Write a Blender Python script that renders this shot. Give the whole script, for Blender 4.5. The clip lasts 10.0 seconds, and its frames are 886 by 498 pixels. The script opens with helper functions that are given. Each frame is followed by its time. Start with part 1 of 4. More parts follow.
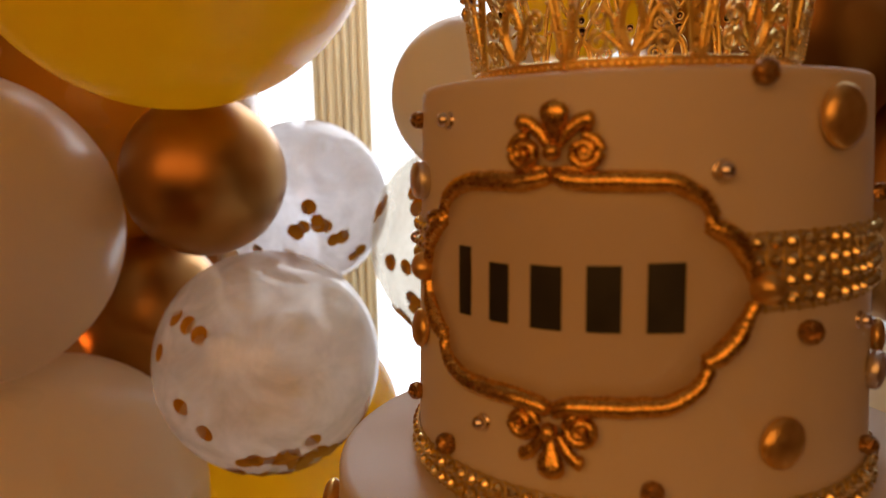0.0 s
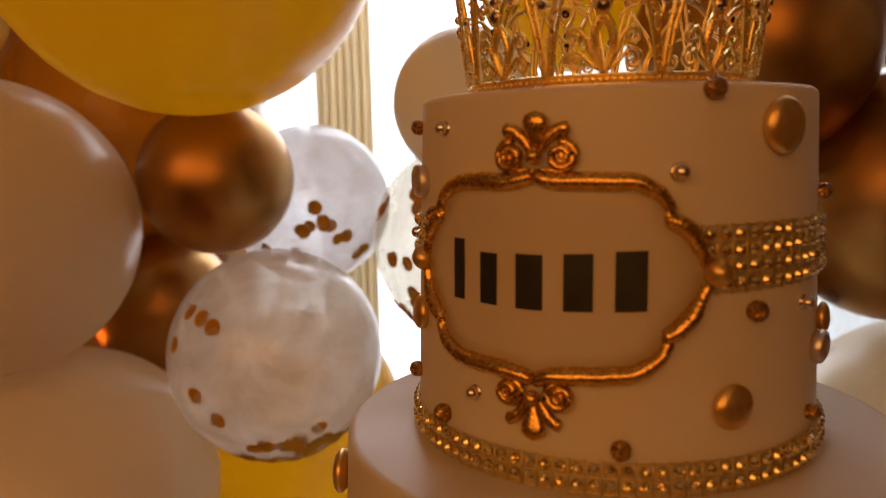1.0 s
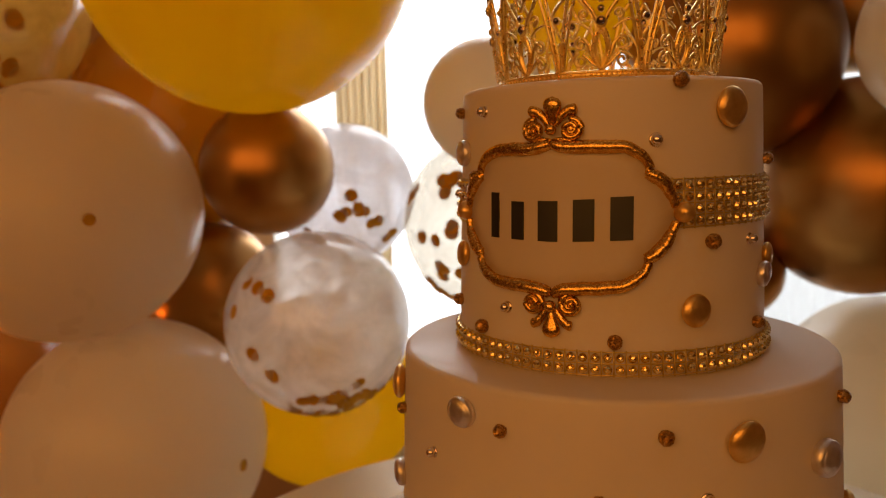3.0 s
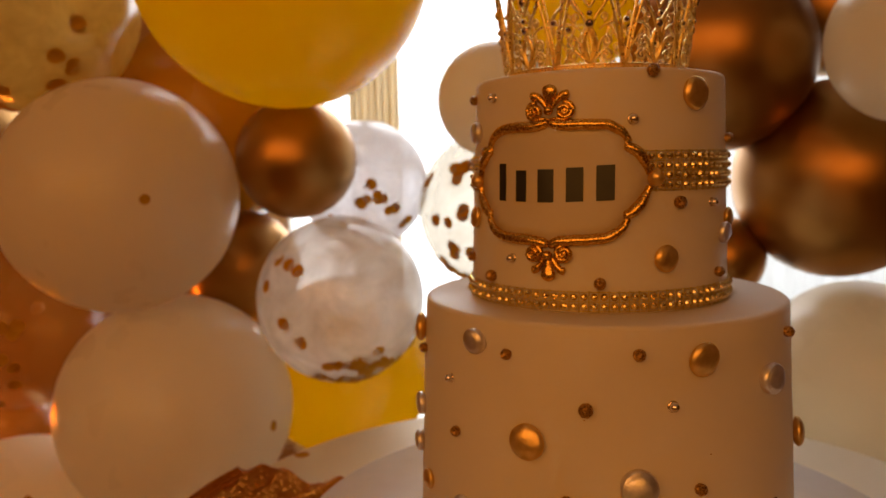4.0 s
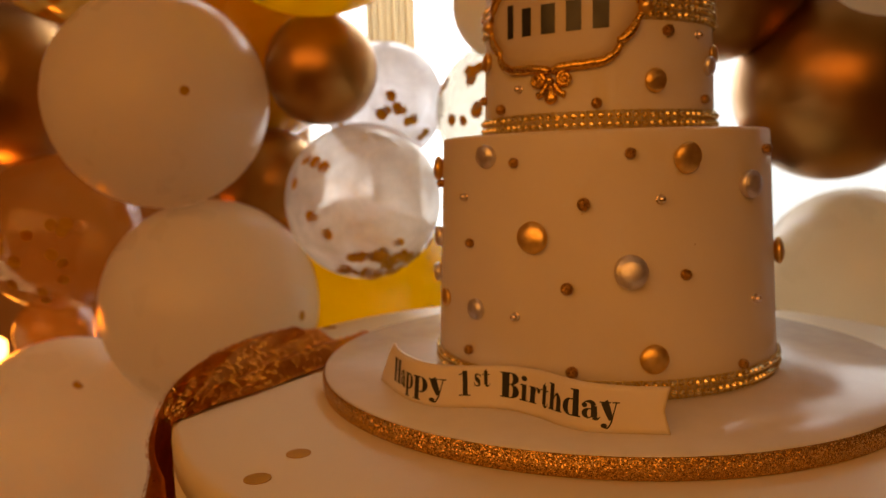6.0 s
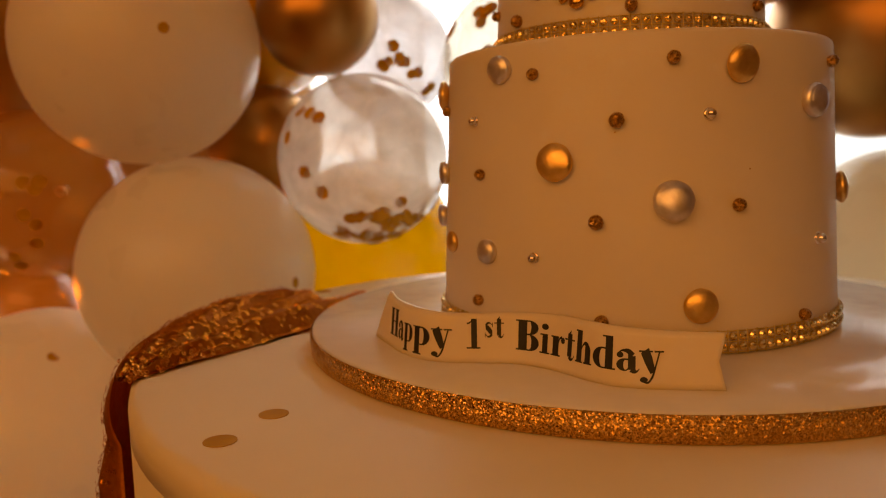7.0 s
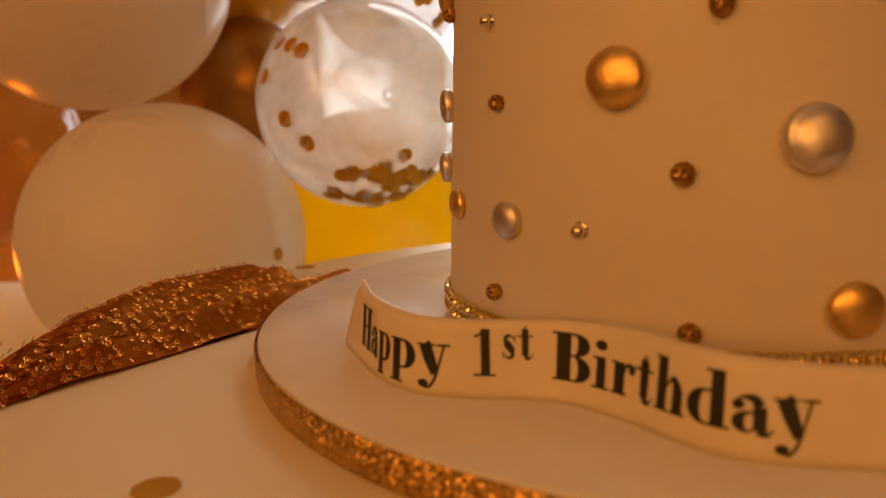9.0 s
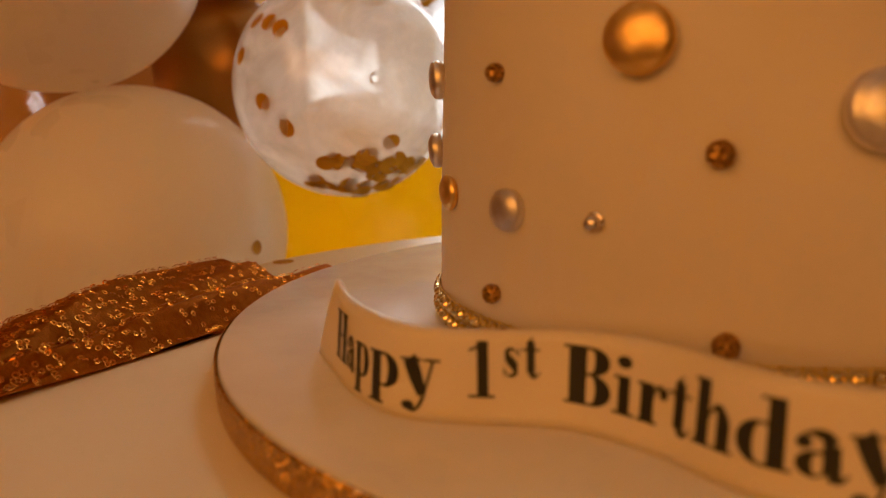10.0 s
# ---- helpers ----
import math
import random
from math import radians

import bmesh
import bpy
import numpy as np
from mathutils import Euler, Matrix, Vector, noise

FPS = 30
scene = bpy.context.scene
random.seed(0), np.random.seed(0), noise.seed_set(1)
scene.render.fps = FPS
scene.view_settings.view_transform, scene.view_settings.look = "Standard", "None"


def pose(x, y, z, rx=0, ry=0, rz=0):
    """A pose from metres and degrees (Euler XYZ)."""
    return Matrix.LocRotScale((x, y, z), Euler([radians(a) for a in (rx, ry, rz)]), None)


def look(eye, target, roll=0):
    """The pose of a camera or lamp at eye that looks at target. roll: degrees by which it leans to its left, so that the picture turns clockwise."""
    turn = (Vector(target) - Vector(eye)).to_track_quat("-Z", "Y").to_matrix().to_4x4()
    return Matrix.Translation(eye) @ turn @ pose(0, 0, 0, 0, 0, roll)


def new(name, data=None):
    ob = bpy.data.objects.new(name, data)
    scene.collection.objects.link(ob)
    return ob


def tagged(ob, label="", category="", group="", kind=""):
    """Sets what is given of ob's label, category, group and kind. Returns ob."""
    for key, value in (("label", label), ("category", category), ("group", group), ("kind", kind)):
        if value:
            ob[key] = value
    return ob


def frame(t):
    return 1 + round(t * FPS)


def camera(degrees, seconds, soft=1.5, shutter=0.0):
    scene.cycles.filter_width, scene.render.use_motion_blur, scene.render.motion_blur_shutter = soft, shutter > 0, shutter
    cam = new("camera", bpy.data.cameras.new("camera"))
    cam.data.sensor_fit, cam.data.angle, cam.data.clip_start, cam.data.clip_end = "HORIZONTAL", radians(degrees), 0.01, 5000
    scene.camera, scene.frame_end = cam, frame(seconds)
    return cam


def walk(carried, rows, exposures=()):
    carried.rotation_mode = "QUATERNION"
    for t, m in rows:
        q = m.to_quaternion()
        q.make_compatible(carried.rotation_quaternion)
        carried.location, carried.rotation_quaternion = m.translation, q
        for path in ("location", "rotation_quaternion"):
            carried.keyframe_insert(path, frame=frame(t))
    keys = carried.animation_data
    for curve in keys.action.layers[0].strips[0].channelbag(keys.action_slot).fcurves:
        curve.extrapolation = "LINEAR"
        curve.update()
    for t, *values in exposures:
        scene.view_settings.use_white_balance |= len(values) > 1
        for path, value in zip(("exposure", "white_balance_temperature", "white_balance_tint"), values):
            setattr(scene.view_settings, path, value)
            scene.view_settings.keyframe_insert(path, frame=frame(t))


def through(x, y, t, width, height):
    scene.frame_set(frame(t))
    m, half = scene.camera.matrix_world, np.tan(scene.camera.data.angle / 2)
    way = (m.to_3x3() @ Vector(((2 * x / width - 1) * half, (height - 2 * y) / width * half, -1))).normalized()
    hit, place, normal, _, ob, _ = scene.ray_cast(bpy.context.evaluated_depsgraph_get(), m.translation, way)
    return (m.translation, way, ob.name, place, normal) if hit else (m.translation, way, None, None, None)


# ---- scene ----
# light levels
EXPOSURES = [(0.0, -0.38, 6150, 10), (2.5, -0.22, 6350, 10), (5.0, -0.13, 6720, 10), (7.0, 0.08, 6980, 10), (9.0, 0.33, 6600, 9), (10.0, 0.26, 6480, 9)]
DAY_W, CEIL_W, BULB_W, OUT_S = 26.5, 21.5, 3.6, 3.5

# ------------------------------------------------------------------ camera
cam = camera(59.8, 10.0, soft=1.1)
ROWS = [
    (0.0, -0.0634, -0.2474, 1.1015, 82.07, 1.24, -0.16),
    (0.5, -0.0628, -0.2606, 1.1026, 82.13, 1.27, -0.17),
    (1.0, -0.0624, -0.2776, 1.1023, 82.27, 1.29, -0.12),
    (1.5, -0.0649, -0.2957, 1.0993, 82.36, 1.45, -0.15),
    (2.0, -0.0687, -0.3161, 1.0949, 82.73, 1.42, -0.03),
    (2.5, -0.0733, -0.3373, 1.0918, 82.86, 1.45, -0.00),
    (4.0, -0.0845, -0.4346, 1.0736, 83.79, 1.16, 0.48),
    (4.5, -0.0800, -0.4757, 1.0544, 84.06, 1.36, 0.97),
    (5.0, -0.0849, -0.4992, 1.0330, 84.06, 1.48, 1.32),
    (5.5, -0.0842, -0.5042, 1.0094, 83.77, 1.65, 1.55),
    (7.0, -0.0866, -0.4336, 0.9491, 83.26, 1.55, 2.29),
    (7.5, -0.0844, -0.3974, 0.9400, 82.13, 1.76, 2.84),
    (8.0, -0.0835, -0.3550, 0.9392, 81.26, 1.90, 3.19),
    (8.5, -0.0812, -0.3299, 0.9388, 80.83, 1.93, 3.89),
    (9.0, -0.0828, -0.3089, 0.9359, 80.47, 1.91, 4.23),
    (9.5, -0.0835, -0.2886, 0.9328, 80.06, 1.90, 3.68),
    (10.0, -0.0852, -0.2738, 0.9308, 79.85, 1.75, 3.53),
]
walk(cam, [(t, pose(x, y, z, rx, ry, rz)) for t, x, y, z, rx, ry, rz in ROWS], exposures=EXPOSURES)
cam.data.dof.use_dof = True
cam.data.dof.focus_distance = 0.30
cam.data.dof.aperture_fstop = 10.5

# ------------------------------------------------------------------ world and lights
world = bpy.data.worlds.new("world")
scene.world = world
world.use_nodes = True
wn = world.node_tree.nodes
sky = wn.new("ShaderNodeTexSky")
sky.sky_type = 'NISHITA'
sky.sun_disc = False
sky.sun_elevation = radians(35)
sky.sun_rotation = radians(20)
wn["Background"].inputs["Strength"].default_value = 0.1
world.node_tree.links.new(sky.outputs[0], wn["Background"].inputs["Color"])


def area_lamp(name, m, w, h, watts, colour, spread=180):
    data = bpy.data.lights.new(name, 'AREA')
    data.shape, data.size, data.size_y, data.energy, data.color = 'RECTANGLE', w, h, watts, colour
    data.spread = radians(spread)
    ob = new(name, data)
    ob.matrix_world = m
    return ob


def bulb_light(name, at, radius, watts, colour):
    data = bpy.data.lights.new(name, 'POINT')
    data.shadow_soft_size, data.energy, data.color = radius, watts, colour
    ob = new(name, data)
    ob.location = at
    return ob


WARM = (1.0, 0.362, 0.034)
# daylight that comes in by the window behind the balloons
area_lamp("window_daylight", look((0.45, 1.27, 1.45), (0.40, 0.0, 1.0)), 1.7, 1.6, DAY_W, (1.0, 0.97, 1.0))
# warm ceiling lamp of the room, behind the camera
LAMP_M = look((-0.75, -1.85, 1.72), (-0.05, 0.0, 0.93))
area_lamp("ceiling_lamp_light", LAMP_M, 2.9, 1.1, CEIL_W, WARM)
# warm lamp low on the left, behind the balloons
bulb_light("table_lamp_light", (-0.70, 0.45, 0.775), 0.03, BULB_W, (1.0, 0.27, 0.02))

# ------------------------------------------------------------------ materials


def material(name):
    m = bpy.data.materials.new(name)
    m.use_nodes = True
    return m, m.node_tree, m.node_tree.nodes["Principled BSDF"]


def add(nt, kind, **sockets):
    n = nt.nodes.new(kind)
    for k, v in sockets.items():
        n.inputs[k].default_value = v
    return n


def ramp(nt, source, stops):
    r = nt.nodes.new("ShaderNodeValToRGB")
    r.color_ramp.elements[0].position, r.color_ramp.elements[0].color = stops[0][0], (*stops[0][1], 1)
    r.color_ramp.elements[1].position, r.color_ramp.elements[1].color = stops[-1][0], (*stops[-1][1], 1)
    for p, c in stops[1:-1]:
        e = r.color_ramp.elements.new(p)
        e.color = (*c, 1)
    nt.links.new(source, r.inputs[0])
    return r.outputs[0]


def noise_of(nt, scale, detail=3.0, rough=0.5, distortion=0.0):
    tc = nt.nodes.new("ShaderNodeTexCoord")
    n = add(nt, "ShaderNodeTexNoise", Scale=scale, Detail=detail, Roughness=rough, Distortion=distortion)
    nt.links.new(tc.outputs["Object"], n.inputs["Vector"])
    return n.outputs["Fac"]


def grey(nt, source, lo, hi, a=0.3, b=0.7):
    m = nt.nodes.new("ShaderNodeMapRange")
    for i, v in enumerate((a, b, lo, hi)):
        m.inputs[i + 1].default_value = v
    nt.links.new(source, m.inputs[0])
    return m.outputs[0]


def bump(nt, bsdf, source, strength, distance):
    b = add(nt, "ShaderNodeBump", Strength=strength, Distance=distance)
    nt.links.new(source, b.inputs["Height"])
    nt.links.new(b.outputs[0], bsdf.inputs["Normal"])
    return b


def plain(name, c1, c2, scale, rough=(0.4, 0.55), metal=0.0, bumps=(400, 0.15, 0.0004), coat=0.0):
    """Two tones of noise, uneven gloss and a fine relief."""
    m, nt, b = material(name)
    nt.links.new(ramp(nt, noise_of(nt, scale, 4), [(0.3, c1), (0.7, c2)]), b.inputs["Base Color"])
    nt.links.new(grey(nt, noise_of(nt, scale * 2.3, 3), *rough), b.inputs["Roughness"])
    b.inputs["Metallic"].default_value = metal
    b.inputs["Coat Weight"].default_value = coat
    if bumps:
        bump(nt, b, noise_of(nt, bumps[0], 3), bumps[1], bumps[2])
    return m


def latex(name, colour, through, colour_through, rough=0.22):
    """Stretched balloon rubber: a glossy skin that lets some light through."""
    m, nt, b = material(name)
    b.inputs["Base Color"].default_value = (*colour, 1)
    nt.links.new(grey(nt, noise_of(nt, 9, 3), rough * 0.8, rough * 1.3), b.inputs["Roughness"])
    b.inputs["Coat Weight"].default_value = 0.18
    b.inputs["Coat Roughness"].default_value = 0.16
    nt.links.new(ramp(nt, noise_of(nt, 6, 4), [(0.3, tuple(c * 0.92 for c in colour)), (0.7, colour)]), b.inputs["Base Color"])
    tr = add(nt, "ShaderNodeBsdfTranslucent", Color=(*colour_through, 1))
    mix = add(nt, "ShaderNodeMixShader", Fac=through)
    nt.links.new(b.outputs[0], mix.inputs[1])
    nt.links.new(tr.outputs[0], mix.inputs[2])
    nt.links.new(mix.outputs[0], nt.nodes["Material Output"].inputs[0])
    return m


def clear_latex(name, haze, haze_colour, through_colour, milk=0.5, gloss=0.35):
    """See-through balloon: a hazy film that is glossy where seen at a slant."""
    m, nt, b = material(name)
    b.inputs["Base Color"].default_value = (*haze_colour, 1)
    b.inputs["Roughness"].default_value = 0.2
    b.inputs["Coat Weight"].default_value = 0.5
    tp = add(nt, "ShaderNodeBsdfTransparent", Color=(*through_colour, 1))
    tr = add(nt, "ShaderNodeBsdfTranslucent", Color=(*haze_colour, 1))
    milky = add(nt, "ShaderNodeMixShader", Fac=milk)
    nt.links.new(b.outputs[0], milky.inputs[1])
    nt.links.new(tr.outputs[0], milky.inputs[2])
    film = add(nt, "ShaderNodeMixShader")
    nt.links.new(grey(nt, noise_of(nt, 22, 4, 0.6, 0.6), haze * 0.7, haze * 1.35), film.inputs["Fac"])
    nt.links.new(tp.outputs[0], film.inputs[1])
    nt.links.new(milky.outputs[0], film.inputs[2])
    gl = add(nt, "ShaderNodeBsdfGlossy", Roughness=0.08)
    fr = add(nt, "ShaderNodeLayerWeight", Blend=0.12)
    top = nt.nodes.new("ShaderNodeMixShader")
    nt.links.new(grey(nt, fr.outputs["Facing"], 0.03, gloss, 0.0, 1.0), top.inputs[0])
    nt.links.new(film.outputs[0], top.inputs[1])
    nt.links.new(gl.outputs[0], top.inputs[2])
    nt.links.new(top.outputs[0], nt.nodes["Material Output"].inputs[0])
    return m


def glitter(name, c1, c2, scale, rough=0.25):
    """Grains of metal, each one turned its own way."""
    m, nt, b = material(name)
    tc = nt.nodes.new("ShaderNodeTexCoord")
    v = add(nt, "ShaderNodeTexVoronoi", Scale=scale)
    nt.links.new(tc.outputs["Object"], v.inputs["Vector"])
    sep = nt.nodes.new("ShaderNodeSeparateColor")
    nt.links.new(v.outputs["Color"], sep.inputs[0])
    nt.links.new(ramp(nt, sep.outputs[0], [(0.1, c1), (0.9, c2)]), b.inputs["Base Color"])
    b.inputs["Metallic"].default_value, b.inputs["Roughness"].default_value = 0.9, rough
    geo = nt.nodes.new("ShaderNodeNewGeometry")
    off = add(nt, "ShaderNodeVectorMath")
    off.operation = 'SUBTRACT'
    off.inputs[1].default_value = (0.5, 0.5, 0.5)
    nt.links.new(v.outputs["Color"], off.inputs[0])
    sc = nt.nodes.new("ShaderNodeVectorMath")
    sc.operation = 'SCALE'
    sc.inputs["Scale"].default_value = 1.1
    nt.links.new(off.outputs[0], sc.inputs[0])
    su = nt.nodes.new("ShaderNodeVectorMath")
    su.operation = 'ADD'
    nt.links.new(geo.outputs["Normal"], su.inputs[0])
    nt.links.new(sc.outputs[0], su.inputs[1])
    no = nt.nodes.new("ShaderNodeVectorMath")
    no.operation = 'NORMALIZE'
    nt.links.new(su.outputs[0], no.inputs[0])
    nt.links.new(no.outputs[0], b.inputs["Normal"])
    return m


FONDANT = plain("fondant", (0.66, 0.590, 0.505), (0.71, 0.64, 0.55), 14, (0.42, 0.6), bumps=(650, 0.10, 0.0004))
FONDANT_B = plain("banner_fondant", (0.68, 0.60, 0.49), (0.73, 0.65, 0.53), 30, (0.38, 0.5), bumps=(500, 0.08, 0.0003))
FONDANT_P = plain("plaque_fondant", (0.55, 0.47, 0.37), (0.60, 0.515, 0.41), 22, (0.4, 0.55), bumps=(600, 0.08, 0.0003))
GOLD_PAINT = plain("gold_lustre_paint", (0.74, 0.47, 0.14), (0.88, 0.60, 0.22), 260, (0.3, 0.46), 1.0, (900, 0.25, 0.0005))
SILVER_PAINT = plain("silver_lustre_paint", (0.68, 0.62, 0.60), (0.84, 0.79, 0.77), 240, (0.32, 0.48), 1.0, (900, 0.25, 0.0005))
GOLD_LEAF = plain("gold_leaf", (0.57, 0.31, 0.055), (0.80, 0.49, 0.12), 420, (0.2, 0.32), 1.0, (620, 0.4, 0.0005))
CROWN_GOLD = plain("crown_gold", (0.94, 0.66, 0.17), (1.0, 0.76, 0.26), 200, (0.24, 0.36), 1.0, (1500, 0.2, 0.0003))
PEARL = plain("mirror_pearl", (0.74, 0.66, 0.60), (0.80, 0.73, 0.68), 60, (0.05, 0.09), 1.0, None)
DRAGEE = glitter("glitter_bead", (0.20, 0.09, 0.02), (0.60, 0.33, 0.09), 1500, 0.32)
GLITTER_EDGE = glitter("glitter_ribbon", (0.34, 0.18, 0.04), (0.84, 0.52, 0.17), 1700, 0.26)
STONE = plain("rhinestone", (0.84, 0.66, 0.26), (1.0, 0.86, 0.46), 900, (0.1, 0.22), 1.0, None)
NET = plain("gilt_net", (0.56, 0.42, 0.15), (0.74, 0.56, 0.22), 500, (0.35, 0.5), 0.8, (1500, 0.3, 0.0004))
GEM = plain("faceted_gem", (0.16, 0.10, 0.10), (0.32, 0.22, 0.22), 400, (0.04, 0.1), 0.85, None, 1.0)
FOIL = plain("white_foil", (0.68, 0.65, 0.63), (0.74, 0.71, 0.69), 40, (0.14, 0.2), 0.0, (700, 0.02, 0.0002), 0.0)
PLINTH = plain("plinth_paint", (0.74, 0.645, 0.46), (0.79, 0.70, 0.51), 8, (0.38, 0.55), bumps=(300, 0.06, 0.0004))
BLACK = plain("black_sugar_print", (0.012, 0.011, 0.011), (0.022, 0.02, 0.02), 60, (0.3, 0.45), bumps=None)
CONFETTI = plain("gold_foil_confetti", (0.40, 0.20, 0.016), (0.52, 0.28, 0.03), 90, (0.5, 0.65), 0.1, None)
CLOTH = plain("gold_cloth", (0.46, 0.14, 0.012), (0.60, 0.205, 0.022), 300, (0.42, 0.58), 0.5, (900, 0.5, 0.0006))
SEQUIN = plain("sequin", (0.56, 0.185, 0.025), (0.80, 0.33, 0.06), 700, (0.2, 0.34), 1.0, None)
WHITE_LATEX = latex("white_latex", (0.84, 0.75, 0.58), 0.46, (0.94, 0.86, 0.68), 0.3)
MILKY_LATEX = clear_latex("milky_latex", 0.74, (0.95, 0.95, 0.97), (0.92, 0.92, 0.94), 0.85)
YELLOW_LATEX = latex("yellow_latex", (0.84, 0.47, 0.006), 0.6, (1.0, 0.76, 0.01), 0.24)
CHROME_LATEX = plain("chrome_gold_latex", (0.33, 0.165, 0.046), (0.44, 0.23, 0.07), 12, (0.32, 0.44), 1.0, (30, 0.05, 0.002))
CLEAR_LATEX = clear_latex("clear_latex", 0.66, (0.92, 0.89, 0.84), (0.92, 0.90, 0.87), 0.68)
# clear film whose amber tint adds the lamp's warm light to its colour
LAMP_TINTED_CLEAR = clear_latex("lamp_tinted_clear_latex", 0.14, (0.66, 0.36, 0.08), (0.93, 0.78, 0.52), gloss=0.12)
CLEAR_THIN = clear_latex("thin_clear_latex", 0.36, (0.80, 0.76, 0.68), (0.86, 0.83, 0.76))
CREAM_CLEAR = clear_latex("cream_clear_latex", 0.58, (0.80, 0.58, 0.16), (0.95, 0.86, 0.60))
WALL = plain("warm_wall_paint", (0.30, 0.165, 0.07), (0.35, 0.20, 0.09), 3, (0.6, 0.75), bumps=(200, 0.1, 0.001))
CEILING = plain("ceiling_paint", (0.46, 0.36, 0.24), (0.50, 0.40, 0.27), 3, (0.7, 0.8), bumps=(150, 0.08, 0.001))
FLOOR = plain("wood_floor", (0.20, 0.10, 0.045), (0.32, 0.18, 0.085), 5, (0.3, 0.45), bumps=(60, 0.1, 0.001))
TRIM = plain("window_paint", (0.76, 0.72, 0.62), (0.80, 0.76, 0.67), 6, (0.4, 0.5), bumps=(200, 0.05, 0.0005))
CURTAIN = latex("curtain_cloth", (0.72, 0.60, 0.38), 0.6, (0.85, 0.72, 0.46), 0.7)
SHEER = latex("sheer_cloth", (0.80, 0.80, 0.78), 0.72, (0.62, 0.63, 0.62), 0.7)
# yellow latex made darker and duller: shade behind the garland painted into the colour
SHADED_YELLOW_LATEX = latex("shaded_yellow_latex", (0.62, 0.30, 0.012), 0.2, (0.8, 0.42, 0.01), 0.25)


def tint(mat, level, colour):
    """How strong and of what colour the gloss is at a slant."""
    b = mat.node_tree.nodes["Principled BSDF"]
    b.inputs["Specular IOR Level"].default_value = level
    b.inputs["Specular Tint"].default_value = (*colour, 1)


tint(CONFETTI, 0.15, (1.0, 0.7, 0.3))
tint(SEQUIN, 0.5, (1.0, 0.52, 0.2))
tint(CLOTH, 0.25, (0.9, 0.38, 0.1))


def glow(name, colour, strength):
    m, nt, b = material(name)
    e = add(nt, "ShaderNodeEmission", Color=(*colour, 1), Strength=strength)
    nt.links.new(e.outputs[0], nt.nodes["Material Output"].inputs[0])
    return m


OUTSIDE = glow("bright_sky_outside", (0.95, 0.97, 1.0), OUT_S)
LAMP_GLOW = glow("lamp_glow", (1.0, 0.42, 0.08), 14.0)

# ------------------------------------------------------------------ mesh helpers


def mesh_of(name, bm, mat, smooth=True):
    me = bpy.data.meshes.new(name)
    bmesh.ops.recalc_face_normals(bm, faces=bm.faces)
    bm.to_mesh(me)
    bm.free()
    me.materials.append(mat)
    if smooth:
        me.shade_smooth()
    return me


def part(name, bm, mat, parent=None, label="", smooth=True):
    ob = new(name, bm if isinstance(bm, bpy.types.Mesh) else mesh_of(name, bm, mat, smooth))
    ob.parent = parent
    if label:
        ob["label"] = label
    return ob


def thing(name, at, label, category, group="", kind=""):
    ob = new(name)
    ob.location = at
    ob.empty_display_size = 0.02
    return tagged(ob, label, category, group, kind)


def lathe(profile, seg=48, bm=None, m=None):
    """Turns (r, z) pairs about z; r = 0 closes an end."""
    bm = bm or bmesh.new()
    m = m or Matrix.Identity(4)
    rings = []
    for r, z in profile:
        if r < 1e-7:
            rings.append([bm.verts.new(m @ Vector((0, 0, z)))])
        else:
            rings.append([bm.verts.new(m @ Vector((r * math.cos(2 * math.pi * i / seg), r * math.sin(2 * math.pi * i / seg), z))) for i in range(seg)])
    for a, b in zip(rings, rings[1:]):
        for i in range(seg):
            j = (i + 1) % seg
            if len(a) == 1 and len(b) > 1:
                bm.faces.new((a[0], b[i], b[j]))
            elif len(b) == 1 and len(a) > 1:
                bm.faces.new((a[i], b[0], a[j]))
            elif len(a) > 1:
                bm.faces.new((a[i], b[i], b[j], a[j]))
    return bm


def tube(bm, pts, radii, seg=8, up=Vector((0, 0, 1)), flat=1.0):
    """A round bar along pts with a radius at each point and closed ends."""
    pts = [Vector(p) for p in pts]
    if not hasattr(radii, "__len__"):
        radii = [radii] * len(pts)
    rings = []
    for i, p in enumerate(pts):
        d = (pts[min(i + 1, len(pts) - 1)] - pts[max(i - 1, 0)]).normalized()
        a = d.cross(up)
        a = a.normalized() if a.length > 1e-4 else d.orthogonal().normalized()
        b = a.cross(d)
        rings.append([bm.verts.new(p + radii[i] * (a * math.cos(2 * math.pi * k / seg) + flat * b * math.sin(2 * math.pi * k / seg))) for k in range(seg)])
    for a, b in zip(rings, rings[1:]):
        for k in range(seg):
            bm.faces.new((a[k], a[(k + 1) % seg], b[(k + 1) % seg], b[k]))
    bm.faces.new(rings[0][::-1])
    bm.faces.new(rings[-1])
    return bm


def box(bm, x0, x1, y0, y1, z0, z1, bevel=0.0):
    vs = [bm.verts.new((x, y, z)) for z in (z0, z1) for x, y in ((x0, y0), (x1, y0), (x1, y1), (x0, y1))]
    fs = [bm.faces.new([vs[i] for i in f]) for f in ((0, 3, 2, 1), (4, 5, 6, 7), (0, 1, 5, 4), (1, 2, 6, 5), (2, 3, 7, 6), (3, 0, 4, 7))]
    if bevel:
        bmesh.ops.bevel(bm, geom=list({e for f in fs for e in f.edges}), offset=bevel, segments=2, affect='EDGES')
    return bm


